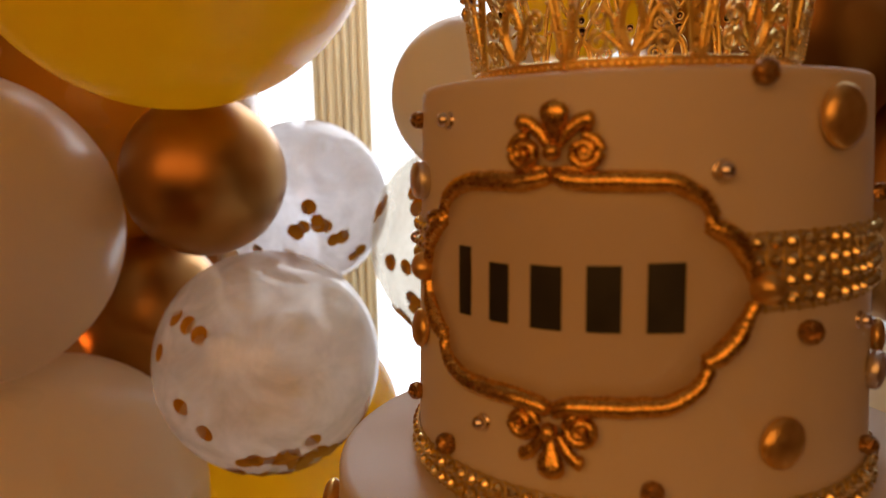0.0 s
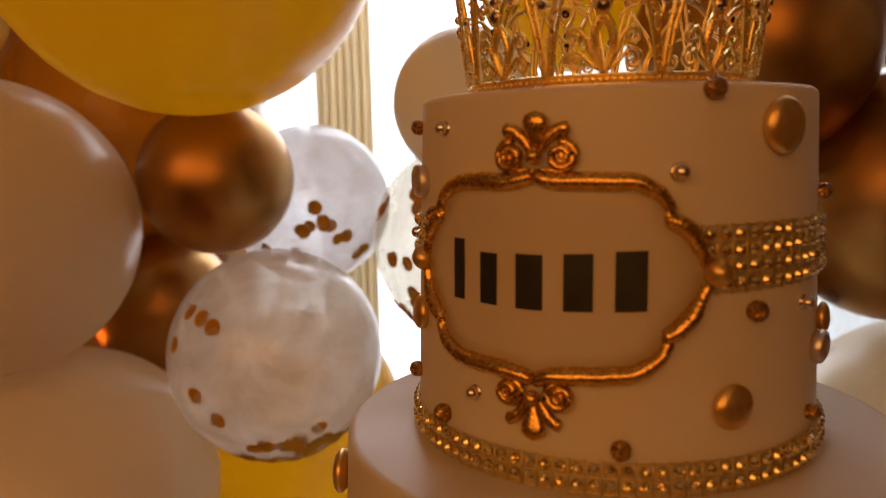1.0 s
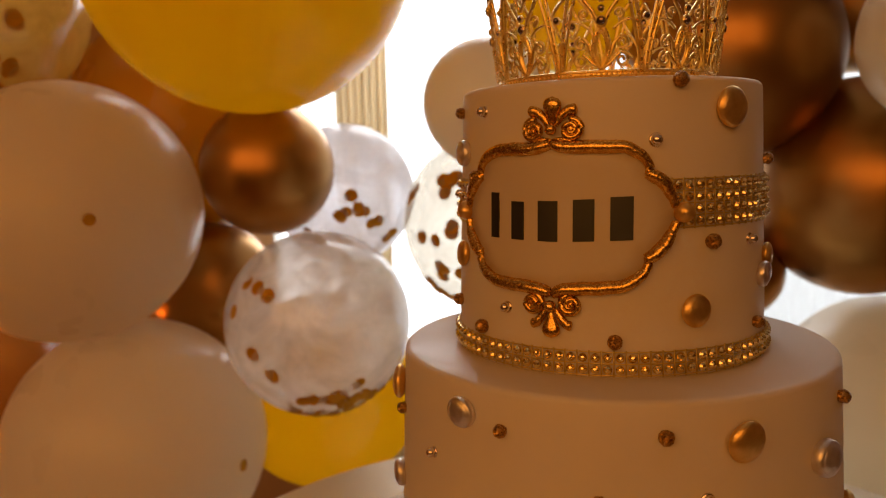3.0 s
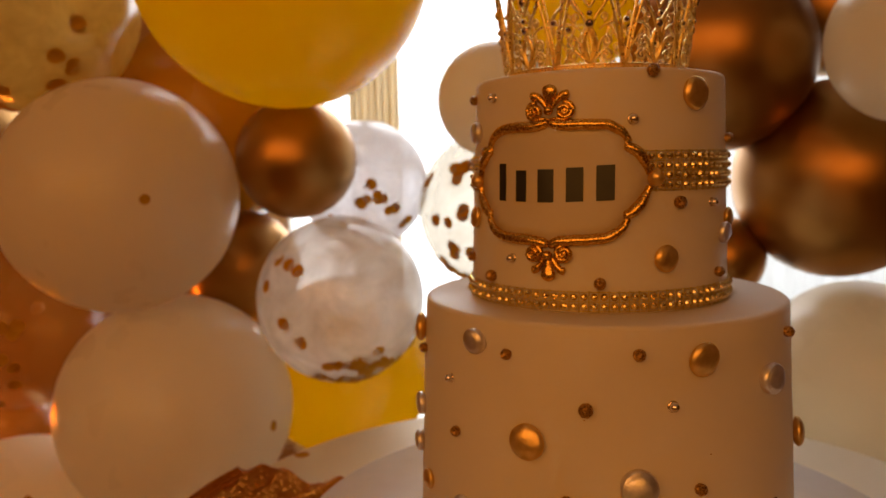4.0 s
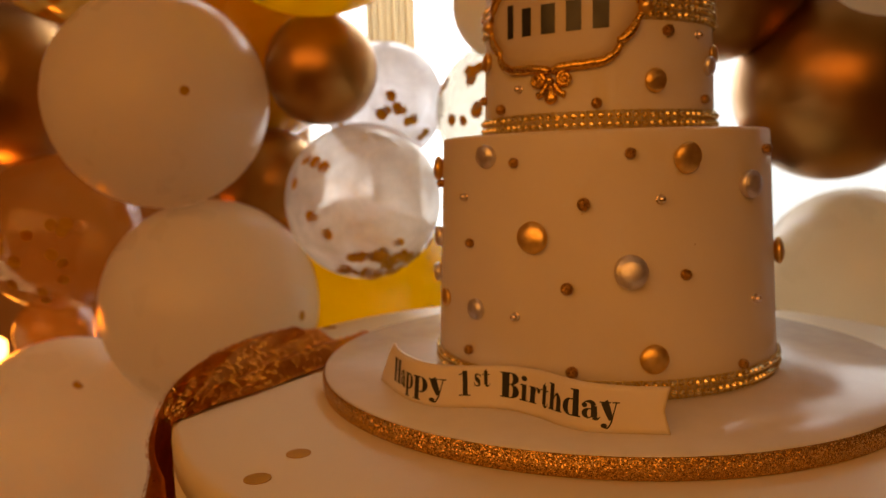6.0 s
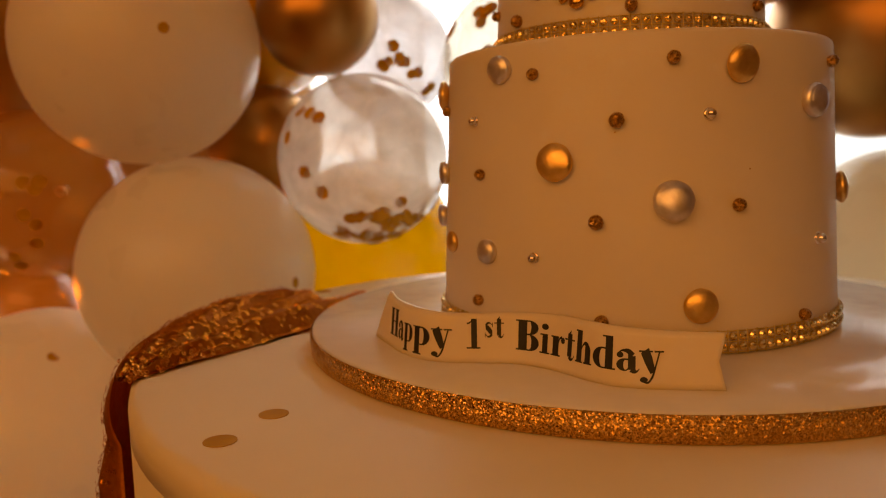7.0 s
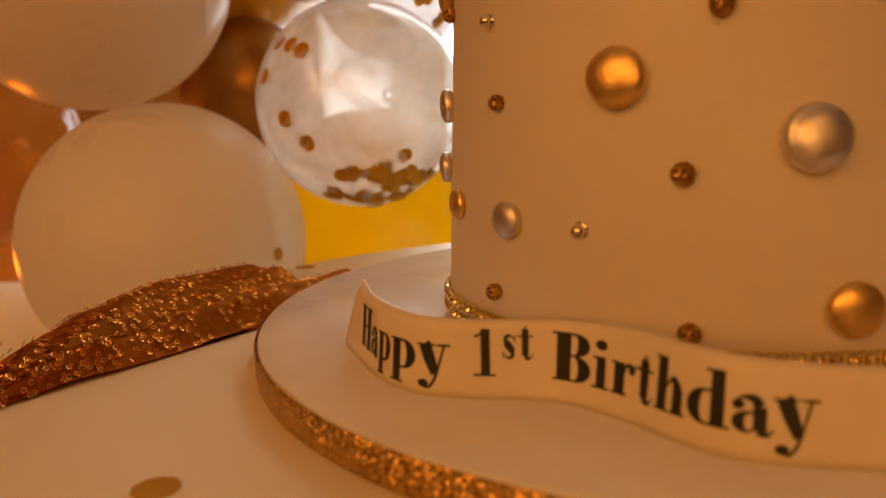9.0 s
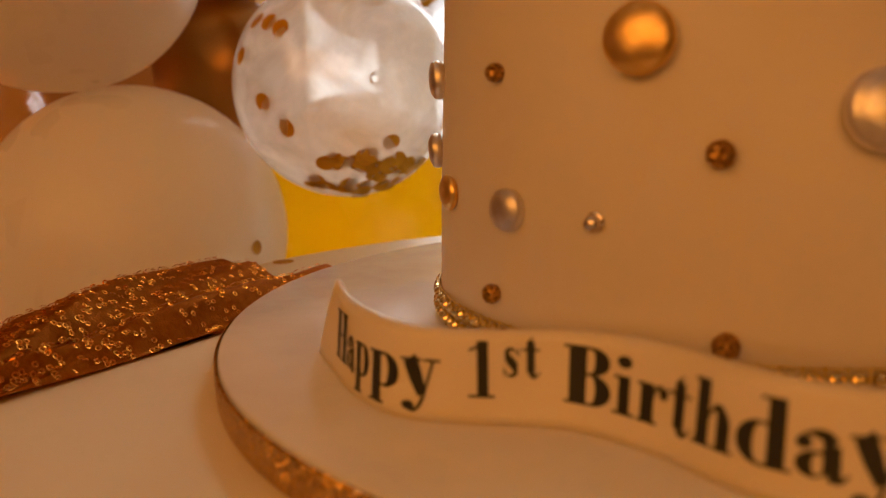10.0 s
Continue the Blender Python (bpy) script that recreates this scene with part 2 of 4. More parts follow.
def smooth_line(ctrl, n):
    """n points of a Catmull-Rom line through ctrl."""
    ctrl = [Vector(c) for c in ctrl]
    c = [2 * ctrl[0] - ctrl[1]] + ctrl + [2 * ctrl[-1] - ctrl[-2]]
    out = []
    for k in range(n):
        f = k / (n - 1) * (len(ctrl) - 1)
        i = min(int(f), len(ctrl) - 2)
        t = f - i
        a, b, d, e = c[i:i + 4]
        out.append(0.5 * (2 * b + (d - a) * t + (2 * a - 5 * b + 4 * d - e) * t * t + (3 * b - a - 3 * d + e) * t ** 3))
    return out


# ------------------------------------------------------------------ the room
def wall(name, x0, x1, y0, y1, z0, z1, mat, label):
    bm = bmesh.new()
    box(bm, x0, x1, y0, y1, z0, z1)
    return tagged(part(name, bm, mat, smooth=False), label, "wall", kind="structure")


WY = 1.10                                   # the window wall
WX0, WX1, WZ0, WZ1 = -0.46, 1.35, 0.50, 2.25
tagged(part("floor", box(bmesh.new(), -2.6, 2.6, -3.1, 1.4, -0.1, 0.0), FLOOR, smooth=False), "dark brown wooden floor of the room", "floor", kind="structure")
tagged(part("ceiling", box(bmesh.new(), -2.6, 2.6, -3.1, 1.4, 2.5, 2.6), CEILING, smooth=False), "warm cream painted ceiling", "ceiling", kind="structure")
wall("wall_west", -2.6, -2.5, -3.0, WY, 0, 2.5, WALL, "warm ochre painted wall")
wall("wall_east", 2.5, 2.6, -3.0, WY, 0, 2.5, WALL, "warm ochre painted wall")
wall("wall_south", -2.6, 2.6, -3.1, -3.0, 0, 2.5, WALL, "warm ochre painted wall behind the viewer")
bm = bmesh.new()
box(bm, -2.6, WX0, WY, WY + 0.12, 0, 2.5)
box(bm, WX1, 2.6, WY, WY + 0.12, 0, 2.5)
box(bm, WX0, WX1, WY, WY + 0.12, 0, WZ0)
box(bm, WX0, WX1, WY, WY + 0.12, WZ1, 2.5)
tagged(part("wall_north", bm, WALL, smooth=False), "warm ochre wall with a tall bright window", "wall", kind="structure")

window = thing("window_1", (WX0, WY, WZ0), "tall bright window with a cream painted frame", "window", kind="structure")


def at_window(name, x0, x1, y0, y1, z0, z1, label=""):
    bm = box(bmesh.new(), x0 - WX0, x1 - WX0, y0 - WY, y1 - WY, z0 - WZ0, z1 - WZ0, 0.004)
    return part(name, bm, TRIM, window, label, False)


at_window("window_frame", WX0, WX0 + 0.05, WY + 0.02, WY + 0.08, WZ0, WZ1)
at_window("window_frame", WX1 - 0.05, WX1, WY + 0.02, WY + 0.08, WZ0, WZ1)
at_window("window_frame", WX0 + 0.05, WX1 - 0.05, WY + 0.02, WY + 0.08, WZ1 - 0.05, WZ1)
at_window("window_sill", WX0 + 0.05, WX1 - 0.05, WY - 0.03, WY + 0.10, WZ0, WZ0 + 0.04)
backdrop = part("backdrop", box(bmesh.new(), -1.6, 2.6, 1.395, 1.399, 0.0, 2.5), OUTSIDE, smooth=False)
tagged(backdrop, "bright overcast sky outside the window", "sky", kind="structure")


def curtain(x0, x1, y, z0, z1, mat, label, n=60, deep=1.0):
    """Hanging cloth in upright pleats."""
    bm = bmesh.new()
    rows = []
    for z in (z0, z0 + 0.5, z0 + 1.0, z1):
        rows.append([bm.verts.new((x0 + (x1 - x0) * i / n, y + deep * (0.016 * math.sin(i * 0.75) + 0.006 * math.sin(i * 1.9 + z)), z)) for i in range(n + 1)])
    for a, b in zip(rows, rows[1:]):
        for i in range(n):
            bm.faces.new((a[i], a[i + 1], b[i + 1], b[i]))
    bmesh.ops.solidify(bm, geom=bm.faces[:], thickness=0.002)
    return tagged(part("curtain", bm, mat), label, "curtain")


curtain(-0.275, -0.178, WY - 0.05, 0.02, 2.35, CURTAIN, "cream pleated curtain hanging before the window")
curtain(0.16, WX1 + 0.05, WY - 0.05, 0.02, 2.35, SHEER, "white sheer curtain over part of the window", 320, 0.12)

# ------------------------------------------------------------------ plinth and board
TABLE, BOARD = 0.849, 0.861
plinth = thing("plinth", (0, 0, 0), "round cream-white painted display plinth with a smooth top", "plinth")
part("body", lathe([(0, 0.0), (0.262, 0.0), (0.2655, 0.004), (0.2655, TABLE - 0.018), (0, TABLE - 0.018)], 128), PLINTH, plinth)
part("top", lathe([(0, TABLE - 0.0178), (0.2655, TABLE - 0.0178), (0.2656, TABLE - 0.006), (0.2647, TABLE - 0.002), (0.261, TABLE), (0.12, TABLE), (0, TABLE)], 128), PLINTH, plinth)

board = thing("cake_board", (0, 0.001, TABLE), "round white foil cake board with a gold glitter edge", "cake board")
part("top", lathe([(0, 0.001), (0.1783, 0.001), (0.1785, 0.0108), (0.1775, 0.012), (0.1, 0.012), (0, 0.012)], 128), FOIL, board, "white embossed foil")
part("ribbon", lathe([(0.1787, 0.0004), (0.1794, 0.0008), (0.1796, 0.006), (0.1794, 0.0106), (0.1787, 0.0111)], 160), GLITTER_EDGE, board, "gold glitter ribbon")



def fern(bm, x, y, turn, size):
    """A pressed frond in the foil: a bent stem with side leaves, hardly raised."""
    def put(u, v):
        c, s = math.cos(turn), math.sin(turn)
        return Vector((x + size * (u * c - v * s), y + size * (u * s + v * c), 0.01172))
    stem = [put(k / 8, 0.10 * math.sin(k / 8 * 2.2)) for k in range(9)]
    tube(bm, stem, [0.0005] * 8 + [0.0001], 6, flat=0.45)
    for k in range(1, 8):
        for s in (1, -1):
            reach = 0.34 * math.sin(math.pi * (k + 0.6) / 9)
            b = (k / 8, 0.10 * math.sin(k / 8 * 2.2))
            tip = (b[0] + 0.16, b[1] + s * reach)
            mid = (b[0] + 0.11, b[1] + s * reach * 0.5)
            tube(bm, [put(*b), put(*mid), put(*tip)], [0.0003, 0.00055, 0.0001], 6, flat=0.4)


bm = bmesh.new()
rnd = random.Random(11)
for k in range(26):
    a = 2 * math.pi * k / 26 + rnd.uniform(-0.06, 0.06)
    rr = rnd.uniform(0.118, 0.150)
    fern(bm, rr * math.cos(a), rr * math.sin(a), a + rnd.uniform(-1.2, 1.2), rnd.uniform(0.018, 0.024))
tagged(part("emboss", bm, FOIL, board, "pressed frond pattern in the foil"), kind="stuff")

# ------------------------------------------------------------------ the cake
CX = -0.0022
LOW0, LOW1, UP0, UP1 = BOARD + 0.0005, 1.0008, 1.0008, 1.1176


def on_cake(theta, z, out=0.0, tier=0):
    """A point on the side of the cake at an angle in degrees."""
    r = (0.1015 - 0.042 * (z - 0.94) if tier == 0 else 0.0671 - 0.032 * (z - 1.1)) + out
    return Vector(((CX if tier else 0) + r * math.cos(radians(theta)), r * math.sin(radians(theta)), z))


cake = thing("cake", (0, 0, 0), "two-tier cream fondant birthday cake with gold and silver buttons", "cake")


def tier(name, z0, z1, r0, r1, x, dome):
    prof = [(0, z0), (r0 - 0.001, z0), (r0, z0 + 0.001)]
    prof += [(r0 + (r1 - r0) * k / 8, z0 + (z1 - z0) * k / 8) for k in range(1, 8)]
    prof += [(r1, z1 - 0.0022), (r1 - 0.0004, z1 - 0.0009), (r1 - 0.0013, z1 - 0.0001), (r1 - 0.003, z1 + 0.0002), (r1 * 0.6, z1 + dome), (0, z1 + dome)]
    bm = lathe(prof, 128, m=Matrix.Translation((x, 0, 0)))
    for v in bm.verts:
        n = noise.noise(v.co * 28) * 0.0002 + noise.noise(v.co * 9) * 0.0003
        d = Vector((v.co.x - x, v.co.y, 0))
        if d.length > 0.01:
            v.co += d.normalized() * n
    return part(name, bm, FONDANT, cake)


tier("lower_tier", LOW0, LOW1, 0.1015 + 0.042 * 0.079, 0.1015 - 0.042 * 0.061, 0, 0.0)
tier("upper_tier", UP0, UP1, 0.0671 + 0.032 * 0.099, 0.0671 - 0.032 * 0.0176, CX, 0.0004)


def button_profile(kind, r):
    if kind == "gold_button":
        return [(0, -0.1 * r)] + [(r * math.cos(a), 0.32 * r + 0.42 * r * math.sin(a)) for a in [radians(-60 + 15 * k) for k in range(10)]] + [(0, 0.74 * r)]
    return [(0, -0.1 * r), (0.82 * r, 0.0), (0.96 * r, 0.12 * r), (r, 0.3 * r), (0.97 * r, 0.5 * r), (0.88 * r, 0.63 * r), (0.80 * r, 0.64 * r), (0.76 * r, 0.69 * r), (0.5 * r, 0.78 * r), (0, 0.82 * r)]


def button(kind, tier_no, theta, z, r, label=""):
    """A pressed sugar button, a glitter bead or a mirror pearl, set on the side of the cake."""
    rnd = random.Random(int(theta * 10) + int(z * 1e4))
    n = Vector((math.cos(radians(theta)), math.sin(radians(theta)), 0))
    m = Matrix.Translation(on_cake(theta, z, 0, tier_no)) @ n.to_track_quat('Z', 'Y').to_matrix().to_4x4() @ pose(0, 0, 0, rnd.uniform(-8, 8), rnd.uniform(-8, 8), rnd.uniform(0, 360))
    if kind in ("gold_button", "silver_button"):
        bm = lathe(button_profile(kind, r), 28)
        for v in bm.verts:
            v.co.x *= 1.03
            v.co += v.co.normalized() * noise.noise(v.co * 190 + Vector((theta, z, 0))) * r * 0.035
        mat = GOLD_PAINT if kind == "gold_button" else SILVER_PAINT
    elif kind == "glitter_bead":
        bm = bmesh.new()
        bmesh.ops.create_icosphere(bm, subdivisions=3, radius=r)
        for v in bm.verts:
            v.co += v.co.normalized() * noise.noise(v.co * 1100 + Vector((theta, 0, z))) * r * 0.12
            v.co.z += 0.62 * r
        mat = DRAGEE
    else:
        bm = bmesh.new()
        bmesh.ops.create_uvsphere(bm, u_segments=20, v_segments=14, radius=r * 0.86)
        for v in bm.verts:
            v.co.z += 0.7 * r
        lathe([(0, -0.0003), (r, 0.0), (r * 1.04, r * 0.14), (r * 0.8, r * 0.28), (0, r * 0.28)], 20, bm)
        mat = PEARL
    bmesh.ops.transform(bm, matrix=m, verts=bm.verts)
    return part(kind, bm, mat, cake, label)


LOWER = {"gold_button": [(-74.6, .9856, .0079), (-119.7, .9455, .0085), (-85.2, .8832, .0074), (-161.1, .9057, .0056), (-177.8, .9827, .0080), (-20, .9290, .0080)],
         "silver_button": [(-137.0, .9892, .0065), (-49.9, .9704, .0076), (-91.5, .9279, .0088), (-141.1, .9039, .0058), (-173.0, .9410, .0062), (-176, .9177, .0060)],
         "glitter_bead": [(-126.3, .9853, .0027), (-91.4, .9883, .0029), (-37.2, .9888, .0029), (-104.5, .9633, .0034), (-144.5, .9408, .0027), (-75.5, .9261, .0029), (-109.4, .9196, .0033), (-144.5, .8795, .0028), (-107.9, .8762, .0032), (-55.2, .8750, .0028), (-171, .9735, .0027)],
         "mirror_pearl": [(-148.2, .9664, .0025), (-82.5, .9645, .0027), (-125.6, .9028, .0026), (-47.2, .9081, .0027)]}
UPPER = {"gold_button": [(-73.4, 1.0270, .0066), (-58.3, 1.1056, .0078), (-166, 1.0452, .0058), (-28, 1.0440, .0052)],
         "silver_button": [(-36.0, 1.0368, .0056), (-167, 1.0903, .0058)],
         "glitter_bead": [(-66.5, 1.0536, .0031), (-99.5, 1.0156, .0030), (-78.6, 1.1160, .0031), (-154.9, 1.0800, .0029), (-149.4, 1.0160, .0031), (-41.9, 1.0173, .0027), (-174, 1.1084, .0026), (-25, 1.0850, .0027), (-172, 1.0230, .0028)],
         "mirror_pearl": [(-86.2, 1.0934, .0028), (-151.3, 1.1072, .0025), (-137.5, 1.0261, .0025), (-45.9, 1.0528, .0024), (-176, 1.0720, .0024)]}
for no, table in enumerate((LOWER, UPPER)):
    for kind, rows in table.items():
        for theta, z, r in rows:
            button(kind, no, theta, z, r)

# ------------------------------------------------------------------ balloons
def balloon(mat, at, r, toward, label, group="balloon garland", long=1.05):
    """A blown-up balloon of radius r; its knot points along toward."""
    ob = thing("balloon", at, label, "balloon", group)
    d = Vector(toward).normalized()
    m = d.to_track_quat('Z', 'Y').to_matrix().to_4x4()
    prof = []
    for k in range(29):
        a = math.pi * k / 30
        y = -math.cos(a)
        s = math.sin(a)
        if y > 0:
            s *= 1 - 0.10 * y ** 4
            y *= long
        prof.append((r * s, r * y))
    prof[0] = (0, -r)
    z1 = prof[-1][1]
    prof += [(r * 0.07, z1 + r * 0.05), (r * 0.045, z1 + r * 0.09)]
    part("skin", lathe(prof, 64, m=m), mat, ob)
    z1 += r * 0.09
    knot = [(r * 0.03, z1 - r * 0.01), (r * 0.07, z1 + r * 0.01), (r * 0.075, z1 + r * 0.04), (r * 0.04, z1 + r * 0.07), (r * 0.06, z1 + r * 0.13), (r * 0.085, z1 + r * 0.16), (r * 0.05, z1 + r * 0.15), (0, z1 + r * 0.12)]
    part("knot", lathe(knot, 20, m=m), mat, ob)
    return ob


disc_me = mesh_of("confetti_piece", lathe([(0, -0.00012), (0.0058, -0.00012), (0.0058, 0.00012), (0, 0.00012)], 16), CONFETTI, False)


def confetti_in(ob, r, spots, size=1.0, inside=1.004):
    """Round foil pieces that cling to the inside of a balloon; spots: azimuth, elevation in degrees, number, spread."""
    rnd = random.Random(int(ob.location.x * 1e4))
    for az, el, count, spread in spots:
        for _ in range(count):
            a, e = radians(az + rnd.gauss(0, 1) * spread), radians(max(-88, el + rnd.gauss(0, 0.55) * spread))
            d = Vector((math.cos(e) * math.cos(a), math.cos(e) * math.sin(a), math.sin(e)))
            p = part("confetti_piece", disc_me, CONFETTI, ob)
            p.matrix_local = Matrix.Translation(d * r * (inside - rnd.uniform(0, 0.012))) @ d.to_track_quat('Z', 'Y').to_matrix().to_4x4() @ pose(0, 0, 0, rnd.uniform(-9, 9), rnd.uniform(-9, 9), 0) @ Matrix.Scale(size * rnd.uniform(0.9, 1.08), 4)


white_a = balloon(WHITE_LATEX, (-0.3734, 0.2384, 1.0522), 0.1015, (-0.3, 1, 0.3), "large white latex balloon with a matt sheen", long=1.02)
white_b = balloon(WHITE_LATEX, (-0.3496, 0.2810, 0.8479), 0.1086, (-0.2, 1, -0.2), "large white latex balloon low beside the plinth", long=1.02)
balloon(CHROME_LATEX, (-0.2265, 0.2858, 1.0819), 0.0554, (-0.2, 1, 0.2), "small chrome gold balloon among white ones")
clear_d = balloon(CLEAR_LATEX, (-0.1894, 0.2850, 0.9500), 0.0784, (0.1, 1, 0.1), "clear balloon with gold confetti lying inside")
balloon(YELLOW_LATEX, (-0.2199, 0.2246, 1.2471), 0.1230, (-0.2, 0.6, 0.8), "big bright yellow balloon lit from behind")
cream_f = balloon(CREAM_CLEAR, (-0.4509, 0.2533, 1.2205), 0.0940, (-0.3, 1, 0.4), "cream see-through balloon with gold confetti inside")
white_k = balloon(MILKY_LATEX, (-0.1747, 0.3800, 1.0550), 0.0670, (0, 1, 0.2), "clear white balloon with confetti before the window")
clear_l = balloon(CLEAR_THIN, (-0.0380, 0.2850, 1.0330), 0.0755, (0.2, 1, 0.2), "clear balloon with gold confetti behind the cake")
balloon(WHITE_LATEX, (-0.0440, 0.2430, 1.1290), 0.0500, (0.3, 1, 0.0), "small white balloon behind the crown")
balloon(CHROME_LATEX, (0.1702, 0.3134, 1.1709), 0.0900, (0.2, 1, -0.3), "large chrome gold balloon behind the cake")
balloon(CHROME_LATEX, (0.2920, 0.3230, 1.0530), 0.0960, (-0.1, 1, 0.6), "large chrome gold balloon low in the garland")
balloon(WHITE_LATEX, (0.2806, 0.1833, 1.1641), 0.0650, (0.1, 1, 0.1), "small white latex balloon on top of a gold one")
balloon(WHITE_LATEX, (0.3350, 0.3496, 0.8463), 0.1000, (0.0, 1, 0.2), "large white balloon beside the plinth")
clear_h = balloon(LAMP_TINTED_CLEAR, (-0.5172, 0.3110, 0.9242), 0.0830, (-0.3, 1, 0), "clear balloon with dark confetti in warm lamplight")
white_i = balloon(WHITE_LATEX, (-0.5153, 0.2950, 0.6916), 0.1200, (-0.2, 1, -0.3), "large white balloon at the foot of the garland", long=1.02)
balloon(CHROME_LATEX, (-0.5887, 0.3530, 1.0850), 0.0880, (-0.3, 1, 0), "chrome gold balloon in shade behind white ones")
balloon(SHADED_YELLOW_LATEX, (-0.3383, 0.4380, 1.1300), 0.1150, (0, 1, 0.2), "mustard yellow balloon in shade behind the garland")
balloon(YELLOW_LATEX, (-0.2080, 0.4300, 0.8480), 0.1020, (0, 1, -0.2), "yellow balloon low behind the plinth")
balloon(CHROME_LATEX, (-0.3056, 0.3780, 0.9700), 0.0600, (0, 1, 0), "small chrome bronze balloon squeezed between white ones")
balloon(CHROME_LATEX, (0.1930, 0.3500, 0.9740), 0.0420, (0, 1, 0), "small chrome gold balloon behind the cake")
balloon(LAMP_TINTED_CLEAR, (-0.5631, 0.3680, 0.8050), 0.0450, (0, 1, 0), "small clear balloon in warm lamplight")
balloon(CHROME_LATEX, (0.3250, 0.4100, 1.2300), 0.0700, (0, 1, 0), "chrome gold balloon at the back of the garland")

balloon(YELLOW_LATEX, (0.0370, 0.3400, 1.2200), 0.0640, (0, 1, 0), "yellow balloon behind the crown")

confetti_in(clear_d, 0.0784, [(-136, 33, 1, 0), (-123, 31, 1, 0), (-113, 27, 1, 0), (-141, 15, 1, 0), (-122, -7.5, 1, 0), (-111, -20, 1, 0), (-15, -20, 1, 0), (-55, -29, 1, 0), (-90, -40, 4, 5), (-74, -39, 6, 6),
                               (-58, -42, 6, 6), (-40, -44, 6, 6), (-22, -43, 5, 6), (3, -36, 3, 4), (5, -26, 1, 0), (-105, -57, 5, 8), (-60, -60, 12, 20)], 1.1)
confetti_in(clear_l, 0.0755, [(-126, 31, 5, 5), (-135, -5, 3, 4), (-119, -2, 2, 3), (-155, 22, 3, 6), (-129, -26, 5, 7), (-60, 10, 10, 35), (-150, -45, 8, 14)])
confetti_in(white_k, 0.0670, [(-77, 1, 1, 1), (-84, -14, 3, 4), (-73, -12, 3, 4), (-56, -21, 2, 3), (-33, -34, 2, 4), (-100, -30, 6, 12)], 0.95)
confetti_in(clear_h, 0.0830, [(-70, -10, 1, 1), (-63, -17, 1, 1), (-101, -5, 2, 4), (-96, -13, 2, 4), (-82, 2, 1, 2), (-62, 5, 3, 6), (-80, -40, 4, 14)])
confetti_in(cream_f, 0.0940, [(-38, -18, 2, 2), (-42, -33, 3, 4), (-37, -41, 1, 1), (-45, -52, 2, 3), (-105, -52, 9, 12), (-130, -66, 7, 12)], 1.15)
confetti_in(white_a, 0.1015, [(-57, 0, 1, 0)], 0.7, 1.012)
confetti_in(white_b, 0.1086, [(-22, -3, 1, 0)], 0.9, 1.012)
confetti_in(white_i, 0.1200, [(-55, 48, 1, 0)], 0.95, 1.012)

# the lamp low beside the garland
lamp = thing("table_lamp", (-0.70, 0.45, 0.0), "lit lamp with a warm orange glow", "lamp")
part("bulb", lathe([(0, 0.795), (0.012, 0.80), (0.022, 0.82), (0.022, 0.835), (0, 0.852)], 20, m=Matrix.Translation((0, 0, -0.06))), LAMP_GLOW, lamp)
part("stand", lathe([(0, 0), (0.09, 0), (0.09, 0.012), (0.02, 0.03), (0.012, 0.2), (0.012, 0.72), (0.014, 0.738), (0, 0.738)], 24), NET, lamp)

# confetti on the plinth
def table_confetti(x, y, r, turn):
    ob = part("confetti_piece", lathe([(0, 0), (r, 0), (r, 0.0003), (0, 0.0003)], 24), CONFETTI, smooth=False)
    ob.location, ob.rotation_euler = (x, y, TABLE + 0.0001), (0, 0, turn)
    return tagged(ob, "round gold foil confetti piece lying on the white plinth", "confetti", "confetti on the plinth")


table_confetti(-0.1689, -0.1383, 0.0060, 0)
table_confetti(-0.1810, -0.1675, 0.0062, 1)
table_confetti(-0.205, 0.150, 0.0060, 1)

# lamp of the room, behind the viewer
HUNG = LAMP_M @ pose(0, 0, 0.06)
ceil = thing("pendant_lamp", (HUNG.translation.x, HUNG.translation.y, 2.5), "long warm pendant lamp hanging from the ceiling", "lamp")
housing = part("housing", box(bmesh.new(), -1.48, 1.48, -0.57, 0.57, -0.04, 0.04, 0.01), TRIM, ceil, smooth=False)
housing.matrix_local = Matrix.Translation((-ceil.location.x, -ceil.location.y, -2.5)) @ HUNG
for x in (-0.6, 0.6):
    foot = HUNG @ Vector((x, 0, 0)) - ceil.location
    part("rod", tube(bmesh.new(), [foot, Vector((foot.x, foot.y, -0.2)), Vector((foot.x, foot.y, 0.0))], 0.008, 8, up=Vector((1, 0, 0))), NET, ceil)


# ------------------------------------------------------------------ plaque on the upper tier
PLQ = -119.2                                # its middle, degrees round the cake
PZ = 1.064


def on_plaque(u, v, out):
    """Millimetres along and up the side of the upper tier, metres out of it."""
    u, v = u * 1.012 - 0.6, v + (0.03 if u > 0 else -0.018) * u
    z = PZ + v / 1000
    r = 0.0671 - 0.032 * (z - 1.1)
    return on_cake(PLQ + math.degrees(u / 1000 / r), z, out, 1)


plaque = part("plaque_frame", bmesh.new(), GOLD_LEAF, cake, "modelled gold leaf frame with scrolls")
bm = bmesh.new()
RUN = [(0.6, 29.0), (4.5, 27.6), (11, 27.0), (19, 26.9), (27, 26.0), (33, 23.0), (36.3, 18.5), (36.2, 15.2)]
TURN_IN = [(35.4, 16.2), (40.2, 13.2), (44.2, 8.2), (46.6, 2.5)]


